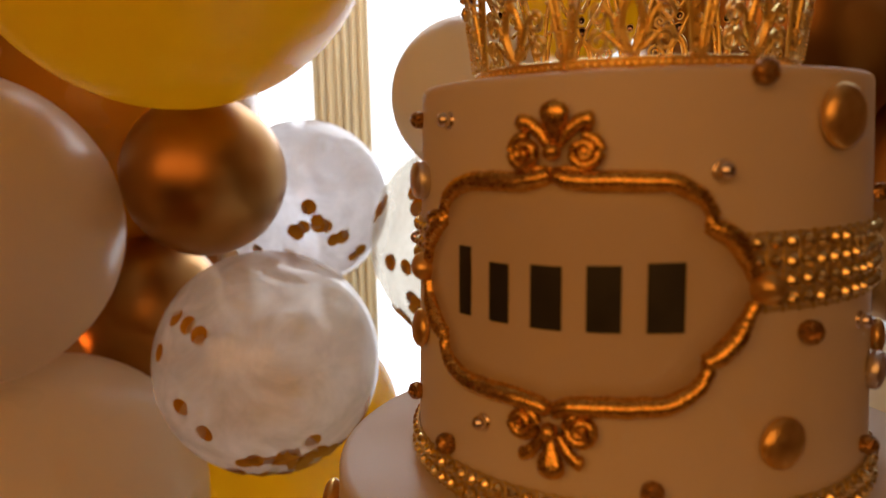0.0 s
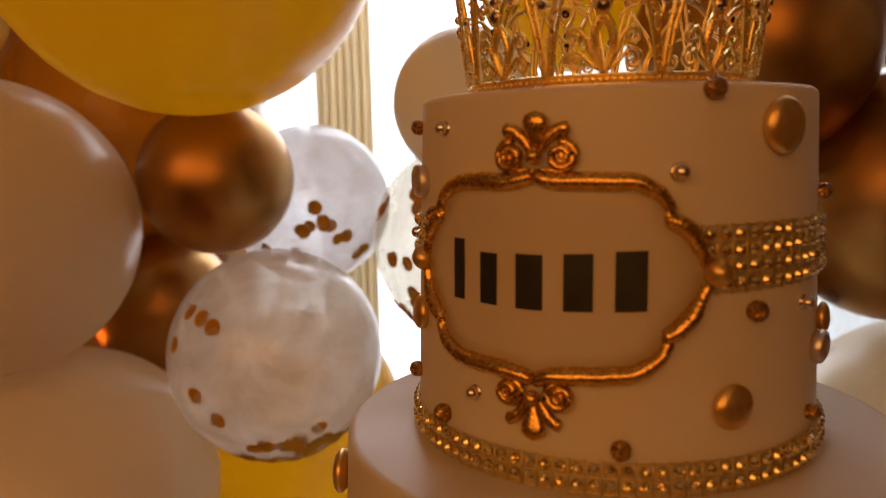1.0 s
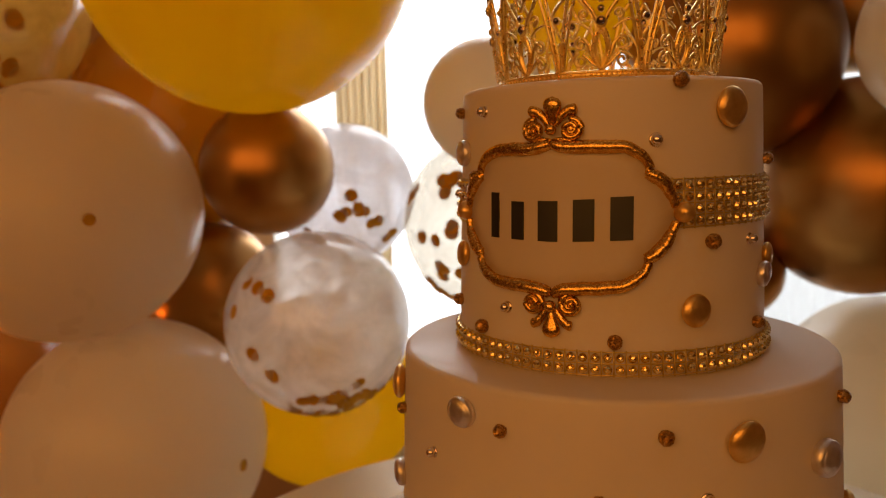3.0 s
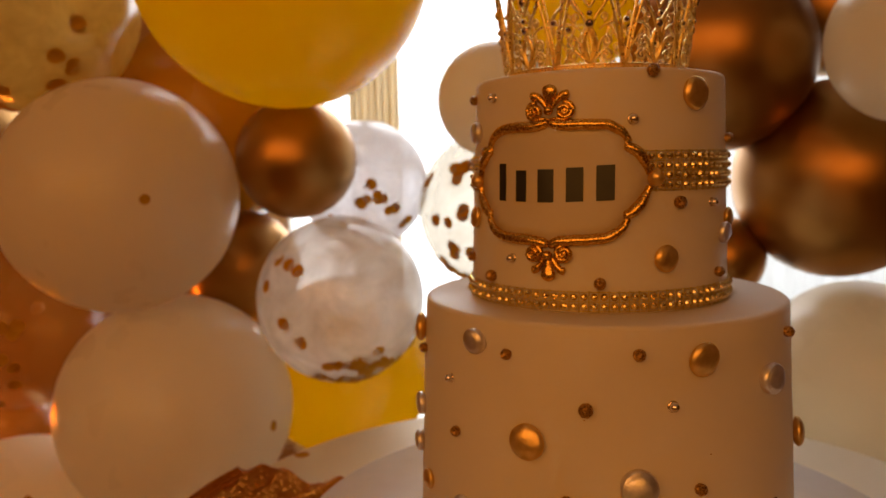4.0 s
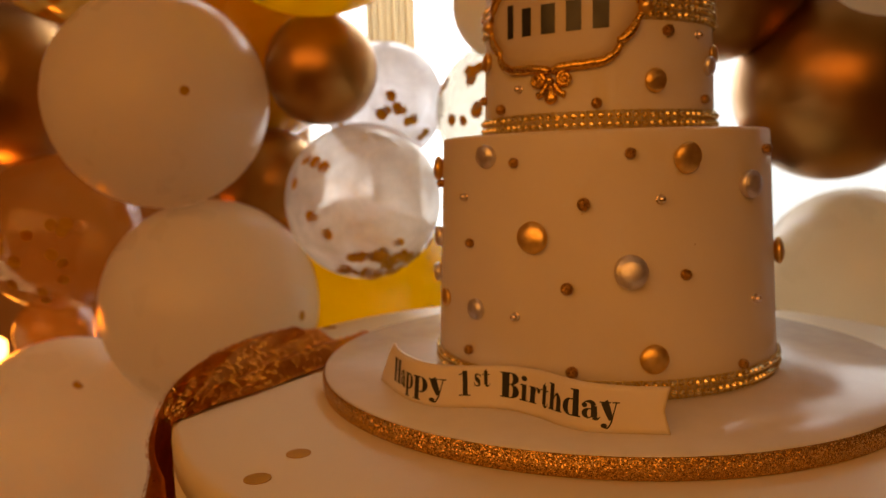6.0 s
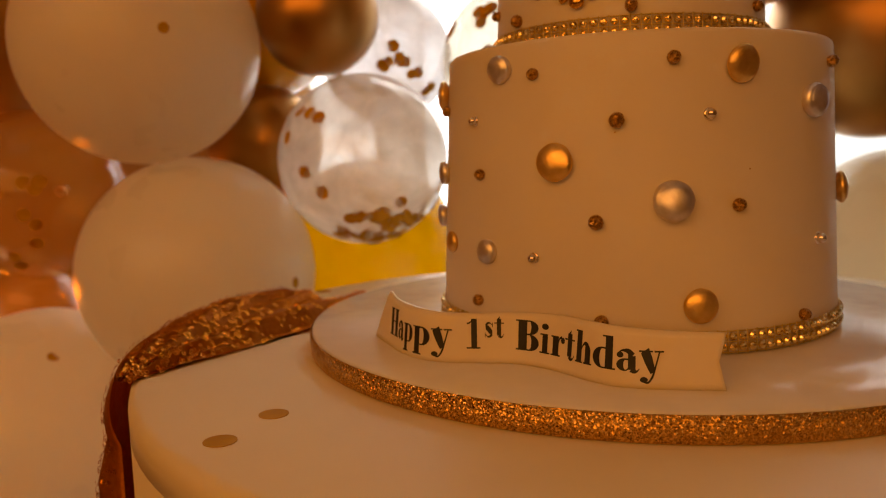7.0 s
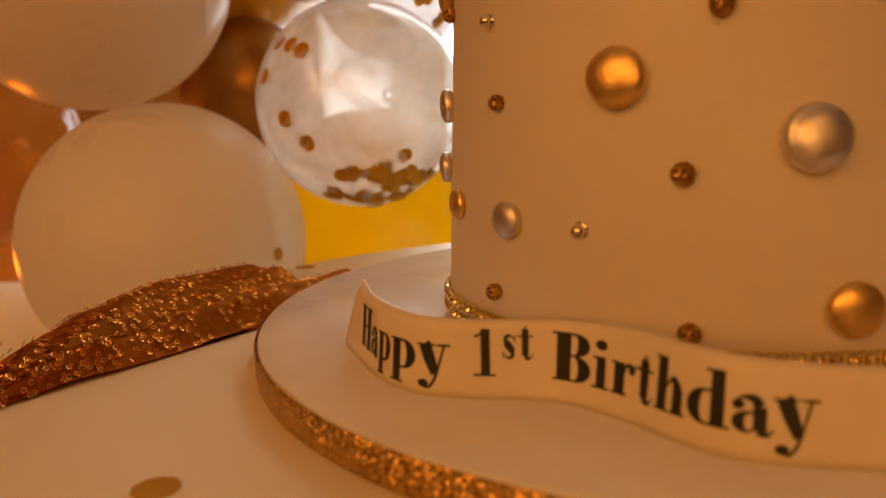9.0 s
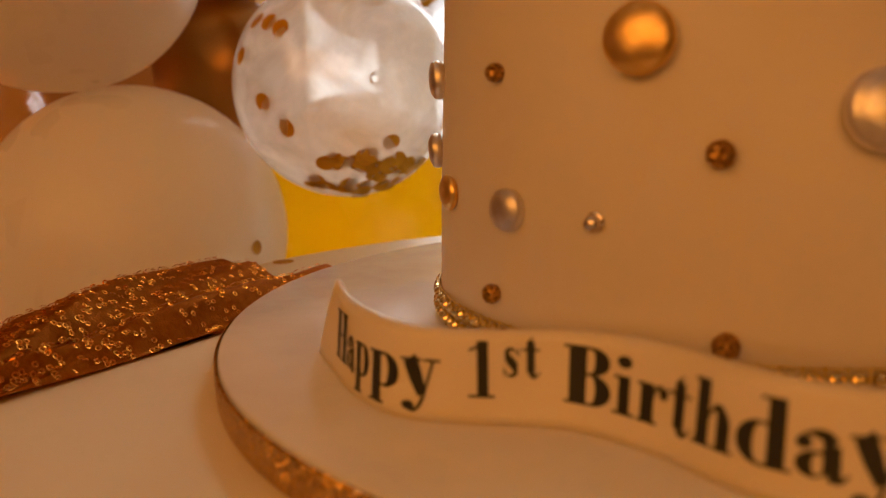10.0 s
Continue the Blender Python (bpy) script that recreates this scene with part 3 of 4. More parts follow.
# the smooth panel inside the frame
quarter = [Vector((u, v)) for u, v in RUN + TURN_IN[1:] + [(48.0, 0.0)]]
ring = [Vector((sx * p.x, sy * p.y)) for sx, sy in ((1, 1), (1, -1), (-1, -1), (-1, 1)) for p in (quarter if sx * sy > 0 else quarter[::-1])]
pm = bmesh.new()
rows = [[pm.verts.new(on_plaque(p.x * f, p.y * f, 0.0006)) for p in ring] for f in (1.0, 0.8, 0.6, 0.4, 0.2, 0.05)]
for a, b in zip(rows, rows[1:]):
    for k in range(len(ring)):
        j = (k + 1) % len(ring)
        pm.faces.new((a[k], a[j], b[j], b[k]))
pm.faces.new(rows[-1])
bmesh.ops.remove_doubles(pm, verts=pm.verts, dist=1e-6)
bmesh.ops.solidify(pm, geom=pm.faces[:], thickness=0.0009)
part("plaque", pm, FONDANT_P, cake, "smooth tan fondant panel inside the gold frame")


def crinkled(line, r0, seed):
    n = len(line)
    out = []
    for k in range(n):
        f = k / (n - 1)
        r = r0 * (0.72 + 0.36 * math.sin(math.pi * min(1, f * 1.15 + 0.08)) ** 0.7)
        out.append(r * (1 + 0.07 * noise.noise(Vector((k * 0.9, seed, 0)))))
    return out


for sx in (1, -1):
    for sy in (1, -1):
        seed = sx * 3 + sy
        for ctrl, r0 in ((RUN, 0.0030), (TURN_IN, 0.0030)):
            line = smooth_line([(u, v, 0) for u, v in ctrl], 34)
            pts = [on_plaque(sx * p.x + 0.35 * noise.noise(p * 0.2 + Vector((seed, 0, 0))), sy * (p.y + (1.0 if sy < 0 else 0.0)) + 0.35 * noise.noise(p * 0.2 + Vector((0, seed, 0))), 0.0014) for p in line]
            tube(bm, pts, crinkled(line, r0, seed), 12, flat=0.85)
plaque.data = mesh_of("plaque_frame", bm, GOLD_LEAF)


def teardrop(bm, u0, v0, u1, v1, w, out=0.001, thick=0.6):
    """A swelling petal from one place of the plaque to another; w: half width in mm."""
    pts, rad = [], []
    for k in range(15):
        f = k / 14
        pts.append(on_plaque(u0 + (u1 - u0) * f, v0 + (v1 - v0) * f, out))
        rad.append(max(0.00012, w / 1000 * 1.3 * (math.sin(math.pi * f ** 1.7) ** 0.55) * (0.35 + 0.75 * f)))
    n = (on_plaque(u0, v0, 0.01) - on_plaque(u0, v0, 0)).normalized()
    tube(bm, pts, rad, 14, up=n, flat=thick)


def scroll(bm, u, v, r, turns, hand, start, thick):
    """A rolled volute; r in mm."""
    pts, rad = [], []
    n = 46
    for k in range(n):
        f = k / (n - 1)
        a = radians(start) + hand * f * turns * 2 * math.pi
        q = r * (1 - 0.86 * f)
        pts.append(on_plaque(u + q * math.cos(a), v + q * math.sin(a), 0.0014 + 0.0016 * f))
        rad.append(thick / 1000 * (1.0 - 0.5 * f))
    tube(bm, pts, rad, 10)


def bead_on(bm, u, v, r, out=0.001):
    c = on_plaque(u, v, out)
    s = bmesh.ops.create_uvsphere(bm, u_segments=20, v_segments=14, radius=r / 1000)
    bmesh.ops.translate(bm, verts=s["verts"], vec=c)


def worked(shape, *args):
    """One piece of the modelling, a little uneven."""
    bm = bmesh.new()
    shape(bm, *args)
    for v in bm.verts:
        v.co += noise.noise_vector(v.co * 420) * 0.00018
    return bm


def petal(name, parent, shape, *args):
    return part(name, worked(shape, *args), GOLD_LEAF, parent)


def comma(bm, pts, w):
    """A petal bent along pts that swells to a round end; w: half width in mm."""
    line = smooth_line([(u, v, 0) for u, v in pts], 22)
    rad = []
    for k in range(22):
        f = k / 21
        rad.append(w / 1000 * (0.42 + 0.58 * f ** 0.8) * (1 if f < 0.86 else math.sqrt(max(0.01, 1 - ((f - 0.86) / 0.145) ** 2))))
    n = (on_plaque(pts[0][0], pts[0][1], 0.01) - on_plaque(pts[0][0], pts[0][1], 0)).normalized()
    tube(bm, [on_plaque(p.x, p.y, 0.0016) for p in line], rad, 14, up=n, flat=0.8)


def flourish(sign, v0, scale, label):
    g = lambda u, v: (u * scale, v0 + sign * v * scale)
    fl = part("flourish", worked(bead_on, *g(0.2, 5.4), 2.5 * scale, 0.0034), GOLD_LEAF, cake, label)
    petal("petal", fl, teardrop, *g(0, 5.4), *g(0.4, 18.6), 3.3, 0.0022)
    for s in (1, -1):
        if sign > 0:
            petal("petal", fl, comma, [g(s * 1.6, 6.6), g(s * 3.6, 10.0), g(s * 6.6, 12.6), g(s * 10.4, 12.9)], 2.35)
        else:
            petal("petal", fl, comma, [g(s * 1.6, 6.6), g(s * 3.8, 10.0), g(s * 6.2, 12.8), g(s * 8.6, 13.6)], 2.2)
        u, v = g(s * 7.9, 4.9)
        petal("scroll", fl, scroll, u, v, 4.3 * scale, 1.9, -s * sign, 100 if s * sign > 0 else 80, 1.7 * scale)
        petal("disc", fl, bead_on, u, v, 3.9 * scale, -0.0012)
        petal("petal", fl, comma, [g(s * 0.2, 0.9), g(s * 3.0, 1.1), g(s * 5.6, 0.7), g(s * 8.6, 0.0)], 1.35)
        petal("petal", fl, comma, [g(s * 0.4, -0.6), g(s * 2.6, 0.0), g(s * 4.6, -0.2), g(s * 6.4, -0.6)], 1.1)
    return fl


flourish(1, 29.4, 0.95, "gold leaf palmette with two scrolls")
flourish(-1, -29.6, 0.98, "gold leaf palmette hanging down")
for u in (-48.6, 49.4):
    bm = bmesh.new()
    bead_on(bm, u, 0.2, 4.1, 0.0026)
    for v in bm.verts:
        v.co += noise.noise_vector(v.co * 300) * 0.0004
    part("boss", bm, GOLD_PAINT, cake, "round gold boss")

# black upright bars of lettering on the plaque
bm = bmesh.new()


def bar(u0, u1, v0, v1):
    n = 6
    lo = [on_plaque(u0 + (u1 - u0) * k / n, v0, 0.0019) for k in range(n + 1)]
    hi = [on_plaque(u0 + (u1 - u0) * k / n, v1, 0.0019) for k in range(n + 1)]
    li = [on_plaque(u0 + (u1 - u0) * k / n, v0, -0.001) for k in range(n + 1)]
    ti = [on_plaque(u0 + (u1 - u0) * k / n, v1, -0.001) for k in range(n + 1)]
    rows = [[bm.verts.new(p) for p in r] for r in (li, lo, hi, ti)]
    for a, b in zip(rows, rows[1:]):
        for k in range(n):
            bm.faces.new((a[k], a[k + 1], b[k + 1], b[k]))
    for k in (0, n):
        bm.faces.new([r[k] for r in rows])


for u0, u1, v1 in ((-29.0, -24.6, 9.2), (-17.8, -12.0, 6.0), (-5.6, 2.4, 6.6), (8.4, 16.4, 6.9), (22.2, 30.6, 7.4)):
    bar(u0, u1, -9.4, v1)
part("lettering", bm, BLACK, cake, "black sugar print bars", False)

# ------------------------------------------------------------------ rhinestone bands
r = 0.0016
stone_me = mesh_of("rhinestone", lathe([(r * 1.12, -0.0009), (r * 1.1, 0.0001), (r * 0.96, 0.0004), (r * 0.6, 0.00115), (0, 0.0014)], 10), STONE, False)
PITCH = 0.0047


def stone_band(tier_no, z0, rows, a0, a1, label):
    """A strip of gilt net round the cake, set with rows of stones."""
    z1 = z0 + rows * 0.00465
    rad = on_cake(0, (z0 + z1) / 2, 0, tier_no).x - (CX if tier_no else 0)
    count = int(radians(a1 - a0) * rad / PITCH)
    step = (a1 - a0) / count
    bm = bmesh.new()
    for k in range(rows + 1):
        zz = z0 + (z1 - z0) * k / rows
        pts = [on_cake(a0 + step * i / 2, zz, 0.0006 + 0.00012 * (i % 2), tier_no) for i in range(2 * count + 1)]
        tube(bm, pts, 0.00030, 5)
    for i in range(count + 1):
        a = a0 + step * i
        tube(bm, [on_cake(a, z0 - 0.0006, 0.0007, tier_no), on_cake(a, (z0 + z1) / 2, 0.0007, tier_no), on_cake(a, z1 + 0.0006, 0.0007, tier_no)], 0.00034, 5, up=Vector((1, 0.3, 0)))
    band = part("rhinestone_band", bm, NET, cake, label)
    rnd = random.Random(rows * 7 + tier_no)
    for row in range(rows):
        for i in range(count):
            a = a0 + step * (i + 0.5)
            n = Vector((math.cos(radians(a)), math.sin(radians(a)), 0))
            ob = part("rhinestone", stone_me, STONE, band)
            ob.matrix_local = Matrix.Translation(on_cake(a, z0 + 0.00465 * (row + 0.5), 0.0013, tier_no)) @ n.to_track_quat('Z', 'Y').to_matrix().to_4x4() @ pose(0, 0, 0, rnd.uniform(-5, 5), rnd.uniform(-5, 5), rnd.uniform(0, 360))
    return band


stone_band(1, 1.0598, 4, -81.0, 199.0, "wide gold rhinestone band in four rows")
stone_band(1, 1.0022, 2, -270, 90, "narrow gold rhinestone band round the foot of the tier")
stone_band(0, 0.8622, 2, -270, 90, "narrow gold rhinestone band round the foot of the cake")

# ------------------------------------------------------------------ crown
CROWN_R, CROWN_Z = 0.0478, UP1 + 0.0006
crown = thing("crown", (CX - 0.0012, 0, CROWN_Z), "gold filigree crown with dark gems on top of the cake", "crown")


def on_crown(deg, h, out=0.0):
    """Degrees from the middle of a panel, millimetres up; the crown flares to its top."""
    r = CROWN_R + 0.13 * h / 1000 + out / 1000
    return Vector((r * math.cos(radians(deg)), r * math.sin(radians(deg)), h / 1000))


bm = bmesh.new()
for h, rr in ((0.7, 0.00075), (3.3, 0.00060)):
    tube(bm, [on_crown(i * 3, h) for i in range(121)], rr, 8)
lathe([(CROWN_R - 0.0002, 0.0004), (CROWN_R + 0.0004, 0.0004), (CROWN_R + 0.0006, 0.0036), (CROWN_R, 0.0036), (CROWN_R - 0.0002, 0.0004)], 96, bm)
part("base_ring", bm, CROWN_GOLD, crown, "beaded gold ring")
bm = bmesh.new()
for i in range(150):
    s = bmesh.ops.create_icosphere(bm, subdivisions=1, radius=0.00072)
    bmesh.ops.translate(bm, verts=s["verts"], vec=on_crown(i * 2.4, 2.0, 0.7))
part("beading", bm, CROWN_GOLD, crown)

bm = bmesh.new()


def wire(pts, rr, seg=6, n=18):
    line = smooth_line([(d, h, 0) for d, h in pts], n)
    tube(bm, [on_crown(p.x, p.y) for p in line], [0.85 * x / 1000 for x in rr] if hasattr(rr, "__len__") else 1.05 * rr / 1000, seg)


def curl(d, h, rr, hand, start, turns=1.35, thick=0.7):
    n = 26
    pts, rad = [], []
    for k in range(n):
        f = k / (n - 1)
        a = radians(start) + hand * f * turns * 2 * math.pi
        q = rr * (1 - 0.8 * f)
        pts.append(on_crown(d + math.degrees(q * math.cos(a) / 51.5), h + q * math.sin(a)))
        rad.append(thick / 1000 * (1 - 0.3 * f))
    tube(bm, pts, rad, 6)


for s in (1, -1):
    # tall bars that open upwards like a V
    wire([(s * 19.4, 3.6), (s * 18.2, 14), (s * 15.8, 27), (s * 12.6, 40)], [1.0] * 9 + [0.9] * 9, 8)
    wire([(s * 18.2, 3.6), (s * 16.4, 14), (s * 13.4, 26), (s * 10.2, 37)], 0.65)
panel_me = mesh_of("panel", bm, CROWN_GOLD)
piece_me = []
bm = bmesh.new()
for s in (1, -1):
    # leaf-shaped opening in the middle of the panel
    wire([(0, 4.0), (s * 2.6, 8.0), (s * 3.7, 12.5), (s * 2.4, 17.5), (s * 0.6, 20.0)], 1.0)
    wire([(0, 5.2), (s * 1.6, 8.6), (s * 2.4, 12.5), (s * 1.5, 16.5), (0, 18.6)], 0.45)
piece_me.append(("leaf", mesh_of("leaf", bm, CROWN_GOLD)))
for s in (1, -1):
    # scrolls beside it
    bm = bmesh.new()
    wire([(0, 4.2), (s * 4.0, 6.4), (s * 7.0, 9.0), (s * 8.6, 10.2)], 0.75)
    curl(s * 9.6, 7.6, 3.0, -s, 100)
    wire([(s * 1.2, 5.0), (s * 4.6, 10.0), (s * 6.0, 14.0), (s * 8.6, 16.6)], 0.75)
    curl(s * 9.4, 14.2, 2.7, -s, 95)
    piece_me.append(("scroll", mesh_of("scroll", bm, CROWN_GOLD)))
for s in (1, -1):
    # upper part
    bm = bmesh.new()
    wire([(s * 0.6, 20.0), (s * 3.5, 26), (s * 7.5, 31), (s * 12.6, 40)], 0.8)
    wire([(s * 12.6, 40), (s * 9.0, 46), (s * 4.2, 51), (0, 58)], 0.9)
    wire([(s * 18.6, 20), (s * 14, 23), (s * 9, 22), (s * 5.2, 19.5)], 0.55)
    curl(s * 7.5, 25.6, 2.2, s, -90)
    piece_me.append(("arch", mesh_of("arch", bm, CROWN_GOLD)))
bm = bmesh.new()
for s in (1, -1):
    wire([(0, 30), (s * 3.0, 34.5), (s * 3.6, 39.5), (0, 46)], 0.8)
    wire([(s * 12.6, 40), (s * 8, 39.5), (s * 3.6, 39.5)], 0.6)
piece_me.append(("lozenge", mesh_of("lozenge", bm, CROWN_GOLD)))
bm = bmesh.new()
for k in range(7):
    for s in (1, -1):
        q = bmesh.ops.create_icosphere(bm, subdivisions=1, radius=0.00065)
        bmesh.ops.translate(bm, verts=q["verts"], vec=on_crown(s * (19.0 - 0.055 * (6 + 4.6 * k) ** 1.22), 6 + 4.6 * k, 0.9))
for k in range(12):
    for s in (1, -1):
        q = bmesh.ops.create_icosphere(bm, subdivisions=1, radius=0.0005)
        bmesh.ops.translate(bm, verts=q["verts"], vec=on_crown(s * 3.7 * math.sin(math.pi * (k + 1) / 13) ** 0.8, 4.6 + 1.25 * k, 1.0))
piece_me.append(("beading", mesh_of("beading", bm, CROWN_GOLD)))
gem_me = {}
for key, rr in (("big", 1.75), ("small", 1.2)):
    gem_me[key] = mesh_of("gem", lathe([(rr / 1000, -0.0004), (rr / 1000, 0.0004), (rr * 0.62 / 1000, 0.0011), (0, 0.0012)], 10), GEM, False)
    gem_me[key + "_seat"] = mesh_of("setting", lathe([(rr * 1.0 / 1000, -0.0006), (rr * 1.3 / 1000, -0.0006), (rr * 1.3 / 1000, 0.0003), (rr * 1.0 / 1000, 0.0006)], 14), CROWN_GOLD)
for k in range(9):
    a = -103.2 + 40 * k
    p = part("panel", panel_me, CROWN_GOLD, crown)
    p.matrix_local = pose(0, 0, 0, 0, 0, a)
    for name, me in piece_me:
        piece = part(name, me, CROWN_GOLD, p)
        if name == "beading":
            tagged(piece, kind="stuff")
    for d, h, key in ((0, 22.6, "big"), (0, 27.2, "small"), (12.6, 40, "small"), (0, 36.5, "big"), (19.9, 24, "small")):
        n = Vector((math.cos(radians(d)), math.sin(radians(d)), -0.13))
        m = pose(0, 0, 0, 0, 0, a) @ Matrix.Translation(on_crown(d, h, 0.9)) @ n.to_track_quat('Z', 'Y').to_matrix().to_4x4()
        seat = part("setting", gem_me[key + "_seat"], CROWN_GOLD, p)
        seat.matrix_local = pose(0, 0, 0, 0, 0, -a) @ m
        g = part("gem", gem_me[key], GEM, p, "dark faceted gem")
        g.matrix_local = pose(0, 0, 0, 0, 0, -a) @ m

# ------------------------------------------------------------------ banner
WAVE = smooth_line([(-.1372, -.0555, 0), (-.1290, -.0740, 0), (-.1205, -.0911, 0), (-.1089, -.1040, 0), (-.0954, -.1088, 0), (-.0752, -.1109, 0), (-.0645, -.1155, 0), (-.0525, -.1266, 0), (-.0437, -.1384, 0), (-.034, -.1468, 0), (-.020, -.1508, 0), (.0045, -.1536, 0)], 260)
LEN = [0.0]
for p, q in zip(WAVE, WAVE[1:]):
    LEN.append(LEN[-1] + (q - p).length)


def on_banner(s, h, out=0.0):
    """s metres along the banner, h metres up from the board."""
    i = min(max(int(np.searchsorted(LEN, s)) - 1, 0), len(WAVE) - 2)
    f = (s - LEN[i]) / (LEN[i + 1] - LEN[i])
    p = WAVE[i].lerp(WAVE[i + 1], f)
    a, b = WAVE[max(i - 3, 0)], WAVE[min(i + 4, len(WAVE) - 1)]
    d = (b - a).normalized()
    n = Vector((d.y, -d.x, 0))
    lean = 0.10 * h
    return p + n * (out - lean) + Vector((0, 0, BOARD + 0.0002 + h))


S1 = LEN[-1]
BH = 0.0222
banner = thing("banner", (0, 0, 0), "cream fondant ribbon banner standing in waves on the board", "banner")
bm = bmesh.new()
NS, NH = 120, 8
grid = []
for side in (0.0009, -0.0009):
    rows = []
    for j in range(NH + 1):
        h = BH * j / NH
        cut = 0.0026 * (1 - abs(2 * j / NH - 1))
        row = []
        for i in range(NS + 1):
            slant = 0.0185 * j / NH - 0.3 * cut
            s = slant + (S1 - cut - slant) * i / NS
            top = 0.0009 * math.sin(s * 60) * (j / NH)
            e = 0.0002 if j in (0, NH) else 0
            row.append(bm.verts.new(on_banner(s, h + top + (0.0026 * max(0, 1 - max(0, s - 0.018) / 0.012) ** 2 * j / NH), side - math.copysign(e, side))))
        rows.append(row)
    grid.append(rows)
for g, rows in enumerate(grid):
    for j in range(NH):
        for i in range(NS):
            bm.faces.new((rows[j][i], rows[j][i + 1], rows[j + 1][i + 1], rows[j + 1][i]))
a, b = grid
for i in range(NS):
    for j in (0, NH):
        bm.faces.new((a[j][i], a[j][i + 1], b[j][i + 1], b[j][i]))
for j in range(NH):
    for i in (0, NS):
        bm.faces.new((a[j][i], a[j + 1][i], b[j + 1][i], b[j][i]))
part("ribbon", bm, FONDANT_B, banner)


HAIR = 0.05                                 # thickness of the thin strokes, capital height 1


class Letter:
    """A letter of high contrast, drawn from upright stems, hairlines, bowls and drops; width and capital height 1."""

    def __init__(self):
        self.quads = []

    def strip(self, left, right):
        for k in range(len(left) - 1):
            self.quads.append((left[k], right[k], right[k + 1], left[k + 1]))
        return self

    def stem(self, x, w, y0, y1, lean=0.0):
        return self.strip([(x, y0), (x + lean / 2, (y0 + y1) / 2), (x + lean, y1)], [(x + w, y0), (x + w + lean / 2, (y0 + y1) / 2), (x + w + lean, y1)])

    def hair(self, x0, x1, y):
        xs = [x0 + (x1 - x0) * k / 3 for k in range(4)]
        return self.strip([(q, y) for q in xs], [(q, y + HAIR) for q in xs])

    def bowl(self, x, y, a, b, thick, side, start=-90, end=90):
        """Half a ring, thick at its middle and thin at its ends."""
        out, inner = [], []
        for k in range(15):
            t = radians(start + (end - start) * k / 14)
            out.append((x + side * a * math.cos(t), y + b * math.sin(t)))
            inner.append((x + side * (a - thick) * math.cos(t), y + (b - HAIR) * math.sin(t)))
        return self.strip(out, inner)

    def drop(self, x, y, a, b):
        ring = [(x + a * math.cos(k * math.pi / 10), y + b * math.sin(k * math.pi / 10)) for k in range(11)]
        return self.strip(ring, [(px, 2 * y - py) for px, py in ring])

    def stroke(self, pts, widths):
        line = smooth_line([(px, py, 0) for px, py in pts], 16)
        left, right = [], []
        for k, p in enumerate(line):
            d = (line[min(k + 1, 15)] - line[max(k - 1, 0)]).normalized()
            f = k / 15 * (len(widths) - 1)
            q = min(int(f), len(widths) - 2)
            w = (widths[q] + (widths[q + 1] - widths[q]) * (f - q)) / 2
            left.append((p.x - d.y * w, p.y + d.x * w))
            right.append((p.x + d.y * w, p.y - d.x * w))
        return self.strip(left, right)


XH = 0.64                                   # height of the small letters


